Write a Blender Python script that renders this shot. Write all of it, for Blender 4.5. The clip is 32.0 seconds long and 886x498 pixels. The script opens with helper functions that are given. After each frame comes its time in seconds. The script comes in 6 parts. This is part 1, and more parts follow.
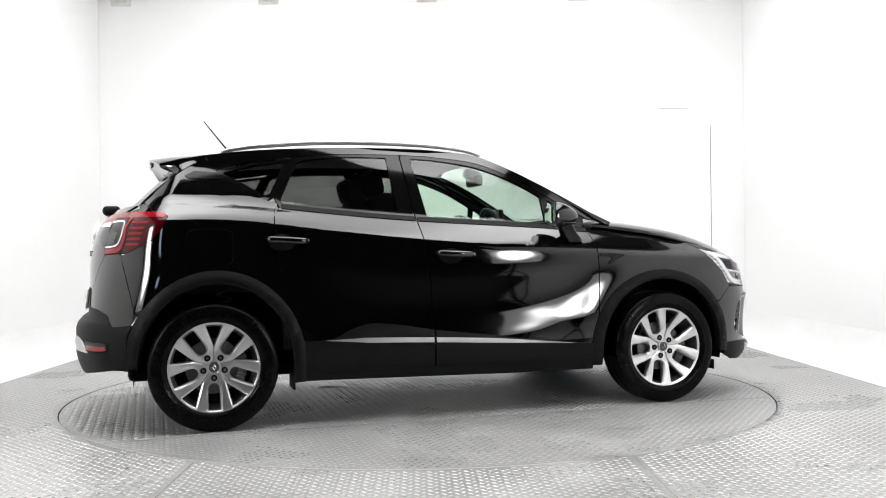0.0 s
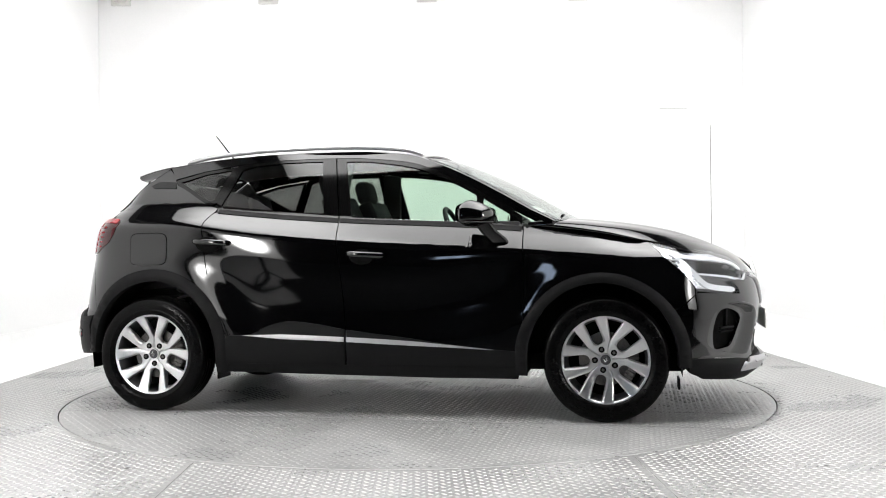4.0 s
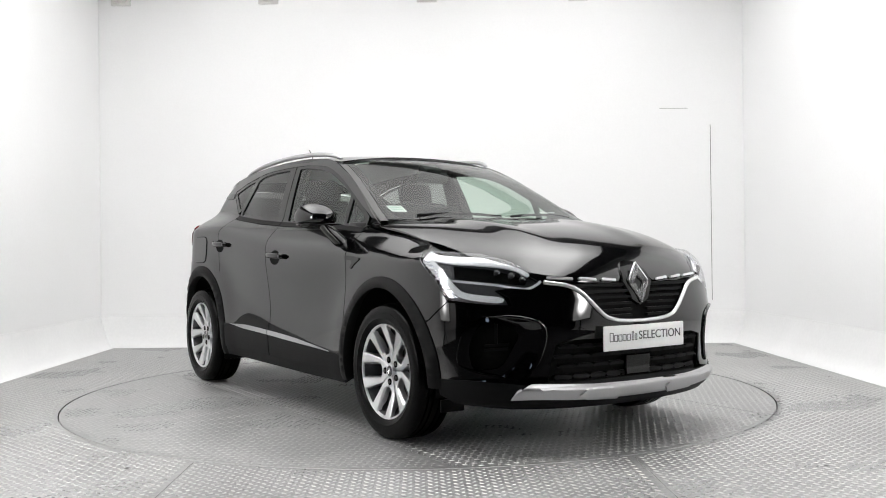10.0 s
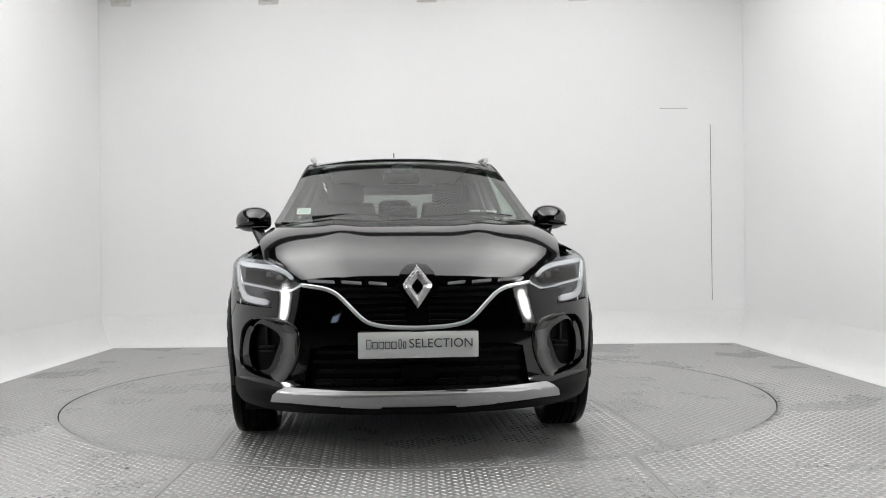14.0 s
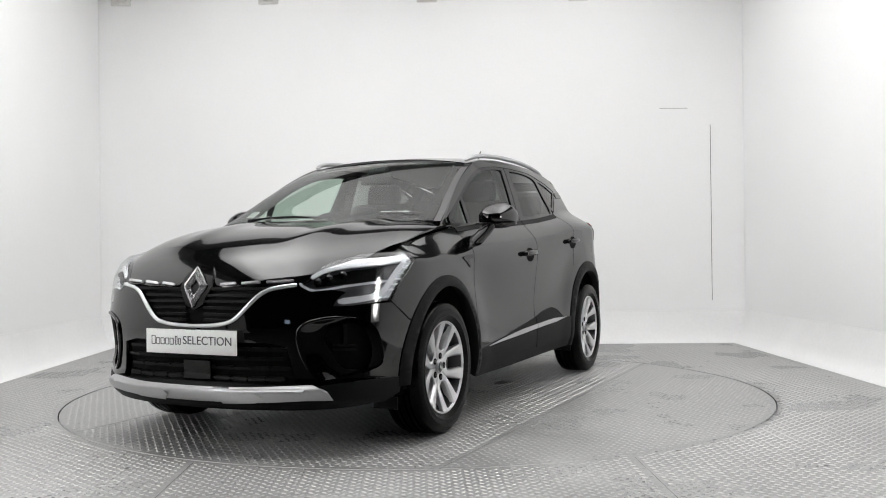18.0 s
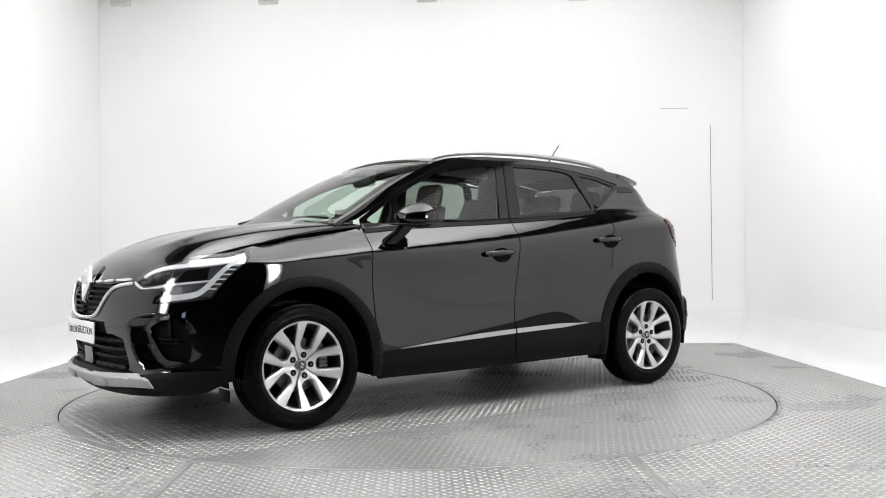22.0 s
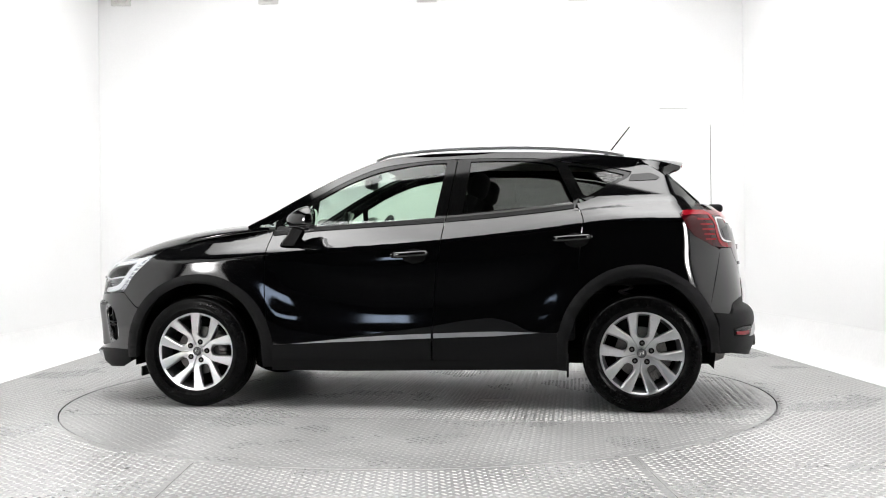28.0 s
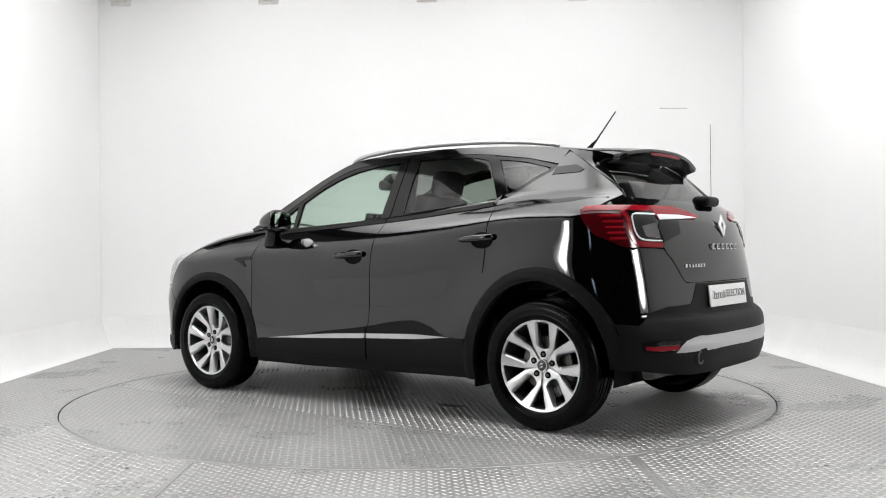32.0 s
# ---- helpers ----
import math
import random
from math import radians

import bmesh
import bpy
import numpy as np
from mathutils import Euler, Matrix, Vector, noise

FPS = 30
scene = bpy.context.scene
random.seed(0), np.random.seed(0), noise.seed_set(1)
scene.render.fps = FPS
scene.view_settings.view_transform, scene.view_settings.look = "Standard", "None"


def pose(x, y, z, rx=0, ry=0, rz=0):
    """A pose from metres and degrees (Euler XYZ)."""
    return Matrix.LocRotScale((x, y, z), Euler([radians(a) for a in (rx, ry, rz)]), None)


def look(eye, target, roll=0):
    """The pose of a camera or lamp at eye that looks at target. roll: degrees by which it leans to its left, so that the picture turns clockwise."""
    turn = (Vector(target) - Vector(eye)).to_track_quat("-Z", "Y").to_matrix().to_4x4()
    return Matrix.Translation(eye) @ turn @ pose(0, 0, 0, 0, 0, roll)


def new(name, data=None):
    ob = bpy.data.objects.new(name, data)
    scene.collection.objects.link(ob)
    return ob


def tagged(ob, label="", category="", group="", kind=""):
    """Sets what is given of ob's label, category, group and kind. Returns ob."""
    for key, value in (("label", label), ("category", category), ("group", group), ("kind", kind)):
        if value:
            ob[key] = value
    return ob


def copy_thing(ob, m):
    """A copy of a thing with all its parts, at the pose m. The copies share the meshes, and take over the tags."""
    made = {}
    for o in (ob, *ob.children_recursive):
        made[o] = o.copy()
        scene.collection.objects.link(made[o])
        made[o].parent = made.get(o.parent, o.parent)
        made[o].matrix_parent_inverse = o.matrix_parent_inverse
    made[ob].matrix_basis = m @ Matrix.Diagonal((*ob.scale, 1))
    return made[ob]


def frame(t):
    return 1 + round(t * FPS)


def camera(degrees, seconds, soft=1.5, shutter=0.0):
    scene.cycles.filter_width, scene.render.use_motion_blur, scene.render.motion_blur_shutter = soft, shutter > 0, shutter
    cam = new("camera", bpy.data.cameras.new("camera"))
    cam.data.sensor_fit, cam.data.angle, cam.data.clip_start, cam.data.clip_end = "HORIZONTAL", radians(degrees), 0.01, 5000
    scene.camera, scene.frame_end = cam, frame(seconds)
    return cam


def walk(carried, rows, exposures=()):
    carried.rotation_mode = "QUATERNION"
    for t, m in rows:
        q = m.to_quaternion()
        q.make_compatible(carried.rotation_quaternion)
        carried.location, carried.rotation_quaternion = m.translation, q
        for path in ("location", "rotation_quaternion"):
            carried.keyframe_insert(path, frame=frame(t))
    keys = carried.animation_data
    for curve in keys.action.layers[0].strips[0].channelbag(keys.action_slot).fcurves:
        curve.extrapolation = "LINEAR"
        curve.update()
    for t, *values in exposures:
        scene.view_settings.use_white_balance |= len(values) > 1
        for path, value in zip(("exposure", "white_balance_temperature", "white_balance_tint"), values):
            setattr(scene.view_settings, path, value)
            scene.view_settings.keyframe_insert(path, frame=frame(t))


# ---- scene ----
# numbers of the place
ROLL = -0.634
GLOW = 4.1
CEIL = 4.3
SOFT = 29.0
TAPE = (-0.62, 0.33)
SB = (2.80, -3.2, 1.4, 60.0, 0.55, 1.4)
EXPO = [(0, 0.78), (3, 1.01), (6, 0.48), (7, 0.38), (9, 0.51), (11, 0.51), (13, 0.26), (14, 0.18), (17, 0.25), (18, 0.29), (20, 0.42), (23, 0.58), (25, 0.64), (28, 0.84), (30, 0.7), (32, 0.47)]
OFF = (-0.0727, -0.1244)
# ---------------------------------------------------------------- camera
EYE = Vector((0.0, -6.127, 0.918))
YAW, PITCH = radians(1.4686), radians(0.2023)
cam = camera(51.38, 32.0, soft=1.0)
AIM = EYE + Vector((math.sin(YAW) * math.cos(PITCH), math.cos(YAW) * math.cos(PITCH), math.sin(PITCH)))
STAND = look(EYE, AIM, ROLL)
walk(cam, [(0.0, STAND), (32.0, STAND)], exposures=EXPO)


def heading(t):
    """Turn of the turntable, degrees, at t seconds."""
    return 15.94 - 7.340 * t - 0.00031 * t * t


# ---------------------------------------------------------------- light
world = bpy.data.worlds.new("studio_dark")
scene.world = world
world.use_nodes = True
world.node_tree.nodes["Background"].inputs[0].default_value = (0.6, 0.62, 0.65, 1)
world.node_tree.nodes["Background"].inputs[1].default_value = 0.02


# ---------------------------------------------------------------- materials


def material(name, colour, rough=0.5, metal=0.0, coat=0.0, spec=0.5, grain=0.0, size=30.0, stain=0.0, stain_size=2.0, bump=0.0,
             glow=0.0, alpha=1.0, trans=0.0, ior=1.45, rough_var=0.0, specks=0.0):
    """A surface with fine grain, larger stains and relief, all in real size."""
    m = bpy.data.materials.new(name)
    m.use_nodes = True
    nt = m.node_tree
    b = nt.nodes["Principled BSDF"]
    b.inputs["Base Color"].default_value = (*colour, 1)
    b.inputs["Roughness"].default_value = rough
    b.inputs["Metallic"].default_value = metal
    b.inputs["Coat Weight"].default_value = coat
    b.inputs["Coat Roughness"].default_value = 0.02
    b.inputs["Specular IOR Level"].default_value = spec
    b.inputs["IOR"].default_value = ior
    b.inputs["Transmission Weight"].default_value = trans
    b.inputs["Alpha"].default_value = alpha
    if glow:
        b.inputs["Emission Color"].default_value = (*colour, 1)
        b.inputs["Emission Strength"].default_value = glow
    if grain or stain or bump or rough_var:
        co = nt.nodes.new("ShaderNodeTexCoord")
        fine = nt.nodes.new("ShaderNodeTexNoise")
        fine.inputs["Scale"].default_value, fine.inputs["Detail"].default_value = size, 4
        broad = nt.nodes.new("ShaderNodeTexNoise")
        broad.inputs["Scale"].default_value, broad.inputs["Detail"].default_value = stain_size, 5
        for n in (fine, broad):
            nt.links.new(co.outputs["Object"], n.inputs["Vector"])
        last = None
        for n, amount in ((fine, grain), (broad, stain)):
            if not amount:
                continue
            r = nt.nodes.new("ShaderNodeMapRange")
            r.inputs["From Min"].default_value, r.inputs["From Max"].default_value = 0.3, 0.7
            r.inputs["To Min"].default_value, r.inputs["To Max"].default_value = 1 - amount, 1 + amount
            nt.links.new(n.outputs["Fac"], r.inputs["Value"])
            mul = nt.nodes.new("ShaderNodeVectorMath")
            mul.operation = "SCALE"
            if last:
                nt.links.new(last, mul.inputs[0])
            else:
                mul.inputs[0].default_value = colour
            nt.links.new(r.outputs[0], mul.inputs["Scale"])
            last = mul.outputs[0]
        if specks:
            dirt = nt.nodes.new("ShaderNodeTexNoise")
            dirt.inputs["Scale"].default_value, dirt.inputs["Detail"].default_value = 38.0, 3
            nt.links.new(co.outputs["Object"], dirt.inputs["Vector"])
            add = nt.nodes.new("ShaderNodeMath")
            add.operation = "MULTIPLY_ADD"
            add.inputs[1].default_value = 0.22
            nt.links.new(broad.outputs["Fac"], add.inputs[0])
            nt.links.new(dirt.outputs["Fac"], add.inputs[2])
            r = nt.nodes.new("ShaderNodeMapRange")
            r.inputs["From Min"].default_value, r.inputs["From Max"].default_value = 0.74, 0.82
            r.inputs["To Min"].default_value, r.inputs["To Max"].default_value = 1.0, 1 - specks
            nt.links.new(add.outputs[0], r.inputs["Value"])
            mul = nt.nodes.new("ShaderNodeVectorMath")
            mul.operation = "SCALE"
            nt.links.new(last, mul.inputs[0])
            nt.links.new(r.outputs[0], mul.inputs["Scale"])
            last = mul.outputs[0]
        if last:
            nt.links.new(last, b.inputs["Base Color"])
        if rough_var:
            r = nt.nodes.new("ShaderNodeMapRange")
            r.inputs["From Min"].default_value, r.inputs["From Max"].default_value = 0.3, 0.7
            r.inputs["To Min"].default_value, r.inputs["To Max"].default_value = max(0, rough - rough_var), min(1, rough + rough_var)
            nt.links.new(broad.outputs["Fac"], r.inputs["Value"])
            nt.links.new(r.outputs[0], b.inputs["Roughness"])
        if bump:
            bp = nt.nodes.new("ShaderNodeBump")
            bp.inputs["Strength"].default_value, bp.inputs["Distance"].default_value = bump, 0.002
            nt.links.new(fine.outputs["Fac"], bp.inputs["Height"])
            nt.links.new(bp.outputs[0], b.inputs["Normal"])
    return m


def glass(name, colour, rough=0.0):
    """A thin tinted pane: clear to look through, mirror-like at a slant."""
    m = bpy.data.materials.new(name)
    m.use_nodes = True
    nt = m.node_tree
    nt.nodes.remove(nt.nodes["Principled BSDF"])
    out = nt.nodes["Material Output"]
    tr = nt.nodes.new("ShaderNodeBsdfTransparent")
    tr.inputs[0].default_value = (*colour, 1)
    gl = nt.nodes.new("ShaderNodeBsdfGlossy")
    gl.inputs["Roughness"].default_value = rough
    lw = nt.nodes.new("ShaderNodeLayerWeight")
    lw.inputs["Blend"].default_value = 0.5
    pw = nt.nodes.new("ShaderNodeMath")
    pw.operation = "POWER"
    pw.inputs[1].default_value = 5.0
    nt.links.new(lw.outputs["Facing"], pw.inputs[0])
    fr = nt.nodes.new("ShaderNodeMath")
    fr.operation = "MULTIPLY_ADD"
    fr.inputs[1].default_value, fr.inputs[2].default_value = 0.93, 0.06
    nt.links.new(pw.outputs[0], fr.inputs[0])
    mix = nt.nodes.new("ShaderNodeMixShader")
    nt.links.new(fr.outputs[0], mix.inputs[0])
    nt.links.new(tr.outputs[0], mix.inputs[1])
    nt.links.new(gl.outputs[0], mix.inputs[2])
    nt.links.new(mix.outputs[0], out.inputs[0])
    return m


M_WALL = material("white_wall_paint", (0.93, 0.93, 0.93), 0.7, grain=0.01, size=60, stain=0.015, stain_size=0.6, bump=0.05)
M_COVE = material("white_cove_paint", (0.85, 0.85, 0.848), 0.6, grain=0.02, size=40, stain=0.03, stain_size=1.5, bump=0.05)
M_CEIL = material("grey_ceiling", (0.04, 0.04, 0.042), 0.8, grain=0.03, stain=0.04)
M_DARK = material("dark_hall", (0.012, 0.012, 0.013), 0.8, grain=0.1, stain=0.2)
M_STEEL = material("worn_steel_plate", (0.34, 0.34, 0.336), 0.42, 0.35, grain=0.20, size=60, stain=0.20, stain_size=2.2, bump=0.3, rough_var=0.1, specks=0.45)
M_LUG = material("worn_steel_lug", (0.47, 0.47, 0.465), 0.32, 0.5, grain=0.10, size=60, stain=0.16, stain_size=1.4, rough_var=0.12, specks=0.3)
M_SEAM = material("dark_seam_dirt", (0.11, 0.108, 0.105), 0.9, grain=0.4, size=60)
M_PAINT = material("black_car_paint", (0.0012, 0.0012, 0.0014), 0.05, spec=0.92)
M_GLOSS = material("gloss_black_plastic", (0.003, 0.003, 0.003), 0.07, spec=0.4)
M_CLAD = material("textured_black_plastic", (0.0045, 0.0045, 0.0048), 0.5, grain=0.15, size=400, bump=0.2, spec=0.14)
M_RUBBER = material("tyre_rubber", (0.002, 0.002, 0.002), 0.26, grain=0.3, size=90, bump=0.15, spec=0.10)
M_ALLOY = material("silver_alloy", (0.68, 0.68, 0.69), 0.32, 1.0, grain=0.03, size=300)
# dark alloy parts; also holds the shade put into the rim barrel's colour
M_ALLOYD = material("dark_alloy_and_recess_shade", (0.085, 0.085, 0.09), 0.4, 0.5)
M_BEZEL = material("silvered_lamp_bezel", (0.62, 0.63, 0.66), 0.2, 0.85)
M_SILVER = material("satin_silver_plastic", (0.50, 0.50, 0.51), 0.36, 0.85, grain=0.03, size=200)
M_CHROME = material("chrome", (0.85, 0.85, 0.86), 0.05, 1.0)
M_BRIGHT = material("bright_trim_metal", (0.80, 0.80, 0.81), 0.12, 0.65)
M_IRON = material("cast_iron", (0.14, 0.135, 0.13), 0.5, 0.7, grain=0.2, size=90)
M_UNDER = material("black_underbody", (0.004, 0.004, 0.004), 0.7, grain=0.3, size=40, spec=0.08)
M_CABIN = material("dark_cabin_trim", (0.018, 0.018, 0.019), 0.6, grain=0.15, size=150, bump=0.15)
M_SEAT = material("charcoal_seat_cloth", (0.03, 0.03, 0.032), 0.85, grain=0.3, size=250, bump=0.3)
M_LINER = material("pale_headliner", (0.62, 0.61, 0.59), 0.9, grain=0.05, size=120)
M_GLASS = glass("green_tinted_glass", (0.70, 0.82, 0.73))
M_SCREEN = glass("windscreen_glass", (0.72, 0.80, 0.76))
M_PRIV = glass("privacy_glass", (0.30, 0.31, 0.30))
M_LENS = glass("clear_lamp_lens", (0.93, 0.94, 0.95))
M_RED = material("red_lamp_lens", (0.22, 0.005, 0.011), 0.08, coat=0.2, spec=0.3)
M_RIB = material("smoked_red_rib", (0.22, 0.005, 0.010), 0.15, spec=0.3)
M_REDD = material("dark_red_lamp_lens", (0.045, 0.0012, 0.003), 0.06, spec=0.4)
# slight glow added to brighten guides, reflector fins and clear lines alike
M_LAMPW = material("white_lamp_part_glow", (0.66, 0.67, 0.69), 0.12, coat=1.0, glow=0.12)
M_PLATE = material("white_plate_face", (0.86, 0.86, 0.85), 0.35, grain=0.02, size=60)
M_INK = material("dark_print", (0.10, 0.10, 0.105), 0.5)
M_PALEINK = material("pale_print", (0.35, 0.5, 0.42), 0.5)
M_TAPE = material("white_tape", (0.75, 0.75, 0.73), 0.6, grain=0.1, size=60)
M_LED = material("softbox_face", (1.0, 0.99, 0.98), 0.6, glow=SOFT)


def graded_glow(m, kind, place, size, low, high, dim, peak):
    """Lets a lamp's face glow unevenly: from dim to peak along a gradient of its own box."""
    nt = m.node_tree
    co, mp, gr, rp = (nt.nodes.new(k) for k in ("ShaderNodeTexCoord", "ShaderNodeMapping", "ShaderNodeTexGradient", "ShaderNodeMapRange"))
    mp.inputs["Location"].default_value, mp.inputs["Scale"].default_value = place, size
    gr.gradient_type, rp.interpolation_type = kind, "SMOOTHSTEP"
    for key, value in (("From Min", low), ("From Max", high), ("To Min", dim), ("To Max", peak)):
        rp.inputs[key].default_value = value
    nt.links.new(co.outputs["Generated"], mp.inputs["Vector"])
    nt.links.new(mp.outputs[0], gr.inputs[0])
    nt.links.new(gr.outputs["Fac"], rp.inputs["Value"])
    nt.links.new(rp.outputs[0], nt.nodes["Principled BSDF"].inputs["Emission Strength"])


graded_glow(M_LED, "QUADRATIC_SPHERE", (-1.0, 0.0, -1.0), (2.0, 0.0, 2.0), 0.0, 0.36, SOFT * 0.02, SOFT)
M_PANEL = material("added_luminous_cloth", (1.0, 0.995, 0.99), 0.8, glow=1.0)


def cloth_glow(m, peak, across, low, high, rest):
    """Lets the added ceiling cloth glow softly in two broad lobes, dimmer over the middle, at its edges and towards its
    far end.
    """
    nt = m.node_tree
    co, mp, gr, rp, ax, fade, mu, top = (nt.nodes.new(k) for k in ("ShaderNodeTexCoord", "ShaderNodeMapping", "ShaderNodeTexGradient", "ShaderNodeValToRGB", "ShaderNodeSeparateXYZ", "ShaderNodeMapRange", "ShaderNodeMath", "ShaderNodeMath"))
    mp.inputs["Location"].default_value, mp.inputs["Scale"].default_value = (-1.0, 0.0, 0.0), (2.0, 0.0, 0.0)
    gr.gradient_type, fade.interpolation_type, mu.operation, top.operation = "SPHERICAL", "SMOOTHSTEP", "MULTIPLY", "MULTIPLY"
    rp.color_ramp.interpolation = "EASE"
    for k, (at, value) in enumerate(across):
        stop = rp.color_ramp.elements[k] if k < 2 else rp.color_ramp.elements.new(at)
        stop.position, stop.color = at, (value, value, value, 1)
    for key, value in (("From Min", low), ("From Max", high), ("To Min", 1.0), ("To Max", rest)):
        fade.inputs[key].default_value = value
    top.inputs[1].default_value = peak
    nt.links.new(co.outputs["Generated"], mp.inputs["Vector"])
    nt.links.new(mp.outputs[0], gr.inputs[0])
    nt.links.new(gr.outputs["Fac"], rp.inputs[0])
    nt.links.new(co.outputs["Generated"], ax.inputs[0])
    nt.links.new(ax.outputs["Y"], fade.inputs["Value"])
    nt.links.new(rp.outputs["Color"], mu.inputs[0])
    nt.links.new(fade.outputs[0], mu.inputs[1])
    nt.links.new(mu.outputs[0], top.inputs[0])
    nt.links.new(top.outputs[0], nt.nodes["Principled BSDF"].inputs["Emission Strength"])


# lobes and fade shaped to keep the car's reflections soft and dark
cloth_glow(M_PANEL, GLOW, ((0.0, 0.3), (1.0, 0.45), (0.2, 0.95), (0.42, 0.92), (0.72, 0.52)), 0.35, 0.95, 0.16)
M_HALL = material("added_grey_upper_wall", (0.16, 0.16, 0.16), 0.8, grain=0.03, stain=0.06)

# ---------------------------------------------------------------- mesh helpers


def part(name, data, mat, parent=None, label=""):
    """Links a bmesh or mesh as one object, under a thing or part."""
    if isinstance(data, bmesh.types.BMesh):
        me = bpy.data.meshes.new(name)
        data.to_mesh(me)
        data.free()
    else:
        me = data
    if not me.materials:
        me.materials.append(mat)
    ob = new(name, me)
    if parent is not None:
        ob.parent = parent
    if label:
        ob["label"] = label
    return ob


def smooth_all(bm, angle=40):
    for f in bm.faces:
        f.smooth = True
    for e in bm.edges:
        if len(e.link_faces) == 2 and e.calc_face_angle(0) > radians(angle):
            e.smooth = False
    return bm


def box(cx, cy, cz, sx, sy, sz, bevel=0.0, seg=2, m=None, bm=None):
    """A box with rounded edges, about its centre."""
    b = bmesh.new()
    bmesh.ops.create_cube(b, size=1.0)
    bmesh.ops.scale(b, vec=(sx, sy, sz), verts=b.verts)
    if bevel:
        bmesh.ops.bevel(b, geom=b.edges[:], offset=bevel, segments=seg, profile=0.5, affect="EDGES")
    smooth_all(b)
    mm = Matrix.Translation((cx, cy, cz)) @ (m if m is not None else Matrix())
    bmesh.ops.transform(b, matrix=mm, verts=b.verts)
    if bm is None:
        return b
    merge(bm, b)
    return bm


def merge(bm, other):
    me = bpy.data.meshes.new("tmp")
    other.to_mesh(me)
    other.free()
    bm.from_mesh(me)
    bpy.data.meshes.remove(me)
    return bm


def tube(pts, radius, n=8, bm=None, flat=1.0, closed=False):
    """A round bar along points; radius may be a list."""
    bm = bm or bmesh.new()
    pts = [Vector(p) for p in pts]
    k = len(pts)
    rad = radius if isinstance(radius, (list, tuple)) else [radius] * k
    rings = []
    for i, p in enumerate(pts):
        d = (pts[(i + 1) % k if closed else min(i + 1, k - 1)] - pts[(i - 1) % k if closed else max(i - 1, 0)]).normalized()
        side = d.cross(Vector((0, 0, 1)))
        side = side.normalized() if side.length > 1e-3 else Vector((0, 1, 0))
        up = side.cross(d).normalized()
        rings.append([bm.verts.new(p + rad[i] * (math.cos(a) * side + flat * math.sin(a) * up)) for a in (2 * math.pi * j / n for j in range(n))])
    for i in range(k if closed else k - 1):
        a, b = rings[i], rings[(i + 1) % k]
        for j in range(n):
            bm.faces.new((a[j], a[(j + 1) % n], b[(j + 1) % n], b[j])).smooth = True
    if not closed:
        bm.faces.new(rings[0][::-1])
        bm.faces.new(rings[-1])
    bmesh.ops.recalc_face_normals(bm, faces=bm.faces)
    return bm


def lathe(profile, n=48, axis="y", bm=None):
    """Turns a profile of (radius, along) about an axis."""
    bm = bm or bmesh.new()
    rings = []
    for r, a in profile:
        ring = []
        for j in range(n):
            c, s = math.cos(2 * math.pi * j / n), math.sin(2 * math.pi * j / n)
            ring.append(bm.verts.new((r * c, a, r * s) if axis == "y" else (r * c, r * s, a)))
        rings.append(ring)
    for a, b in zip(rings, rings[1:]):
        for j in range(n):
            bm.faces.new((a[j], a[(j + 1) % n], b[(j + 1) % n], b[j]))
    bmesh.ops.recalc_face_normals(bm, faces=bm.faces)
    return smooth_all(bm, 35)


def spline(pts, n=8, closed=False):
    """Points along a smooth curve through pts (any dimension)."""
    k = len(pts)
    out = []
    for i in range(k if closed else k - 1):
        p = [pts[(i + d) % k] if closed else pts[min(max(i + d, 0), k - 1)] for d in (-1, 0, 1, 2)]
        for j in range(n):
            t = j / n
            out.append(tuple(0.5 * (2 * b + (c - a) * t + (2 * a - 5 * b + 4 * c - d) * t * t + (3 * b - a - 3 * c + d) * t ** 3)
                             for a, b, c, d in zip(*p)))
    if not closed:
        out.append(tuple(pts[-1]))
    return out


def curve(*pts):
    """A smooth function through (x, y) points, monotone between them."""
    xs, ys = [p[0] for p in pts], [p[1] for p in pts]
    h = [b - a for a, b in zip(xs, xs[1:])]
    d = [(b - a) / k for a, b, k in zip(ys, ys[1:], h)]
    m = [d[0]] + [0 if a * b <= 0 else 2 * a * b / (a + b) for a, b in zip(d, d[1:])] + [d[-1]]

    def f(x):
        if x <= xs[0]:
            return ys[0]
        if x >= xs[-1]:
            return ys[-1]
        i = 0
        while x > xs[i + 1]:
            i += 1
        t = (x - xs[i]) / h[i]
        return ((1 + 2 * t) * (1 - t) ** 2 * ys[i] + t * (1 - t) ** 2 * h[i] * m[i] + t * t * (3 - 2 * t) * ys[i + 1] + t * t * (t - 1) * h[i] * m[i + 1])
    return f


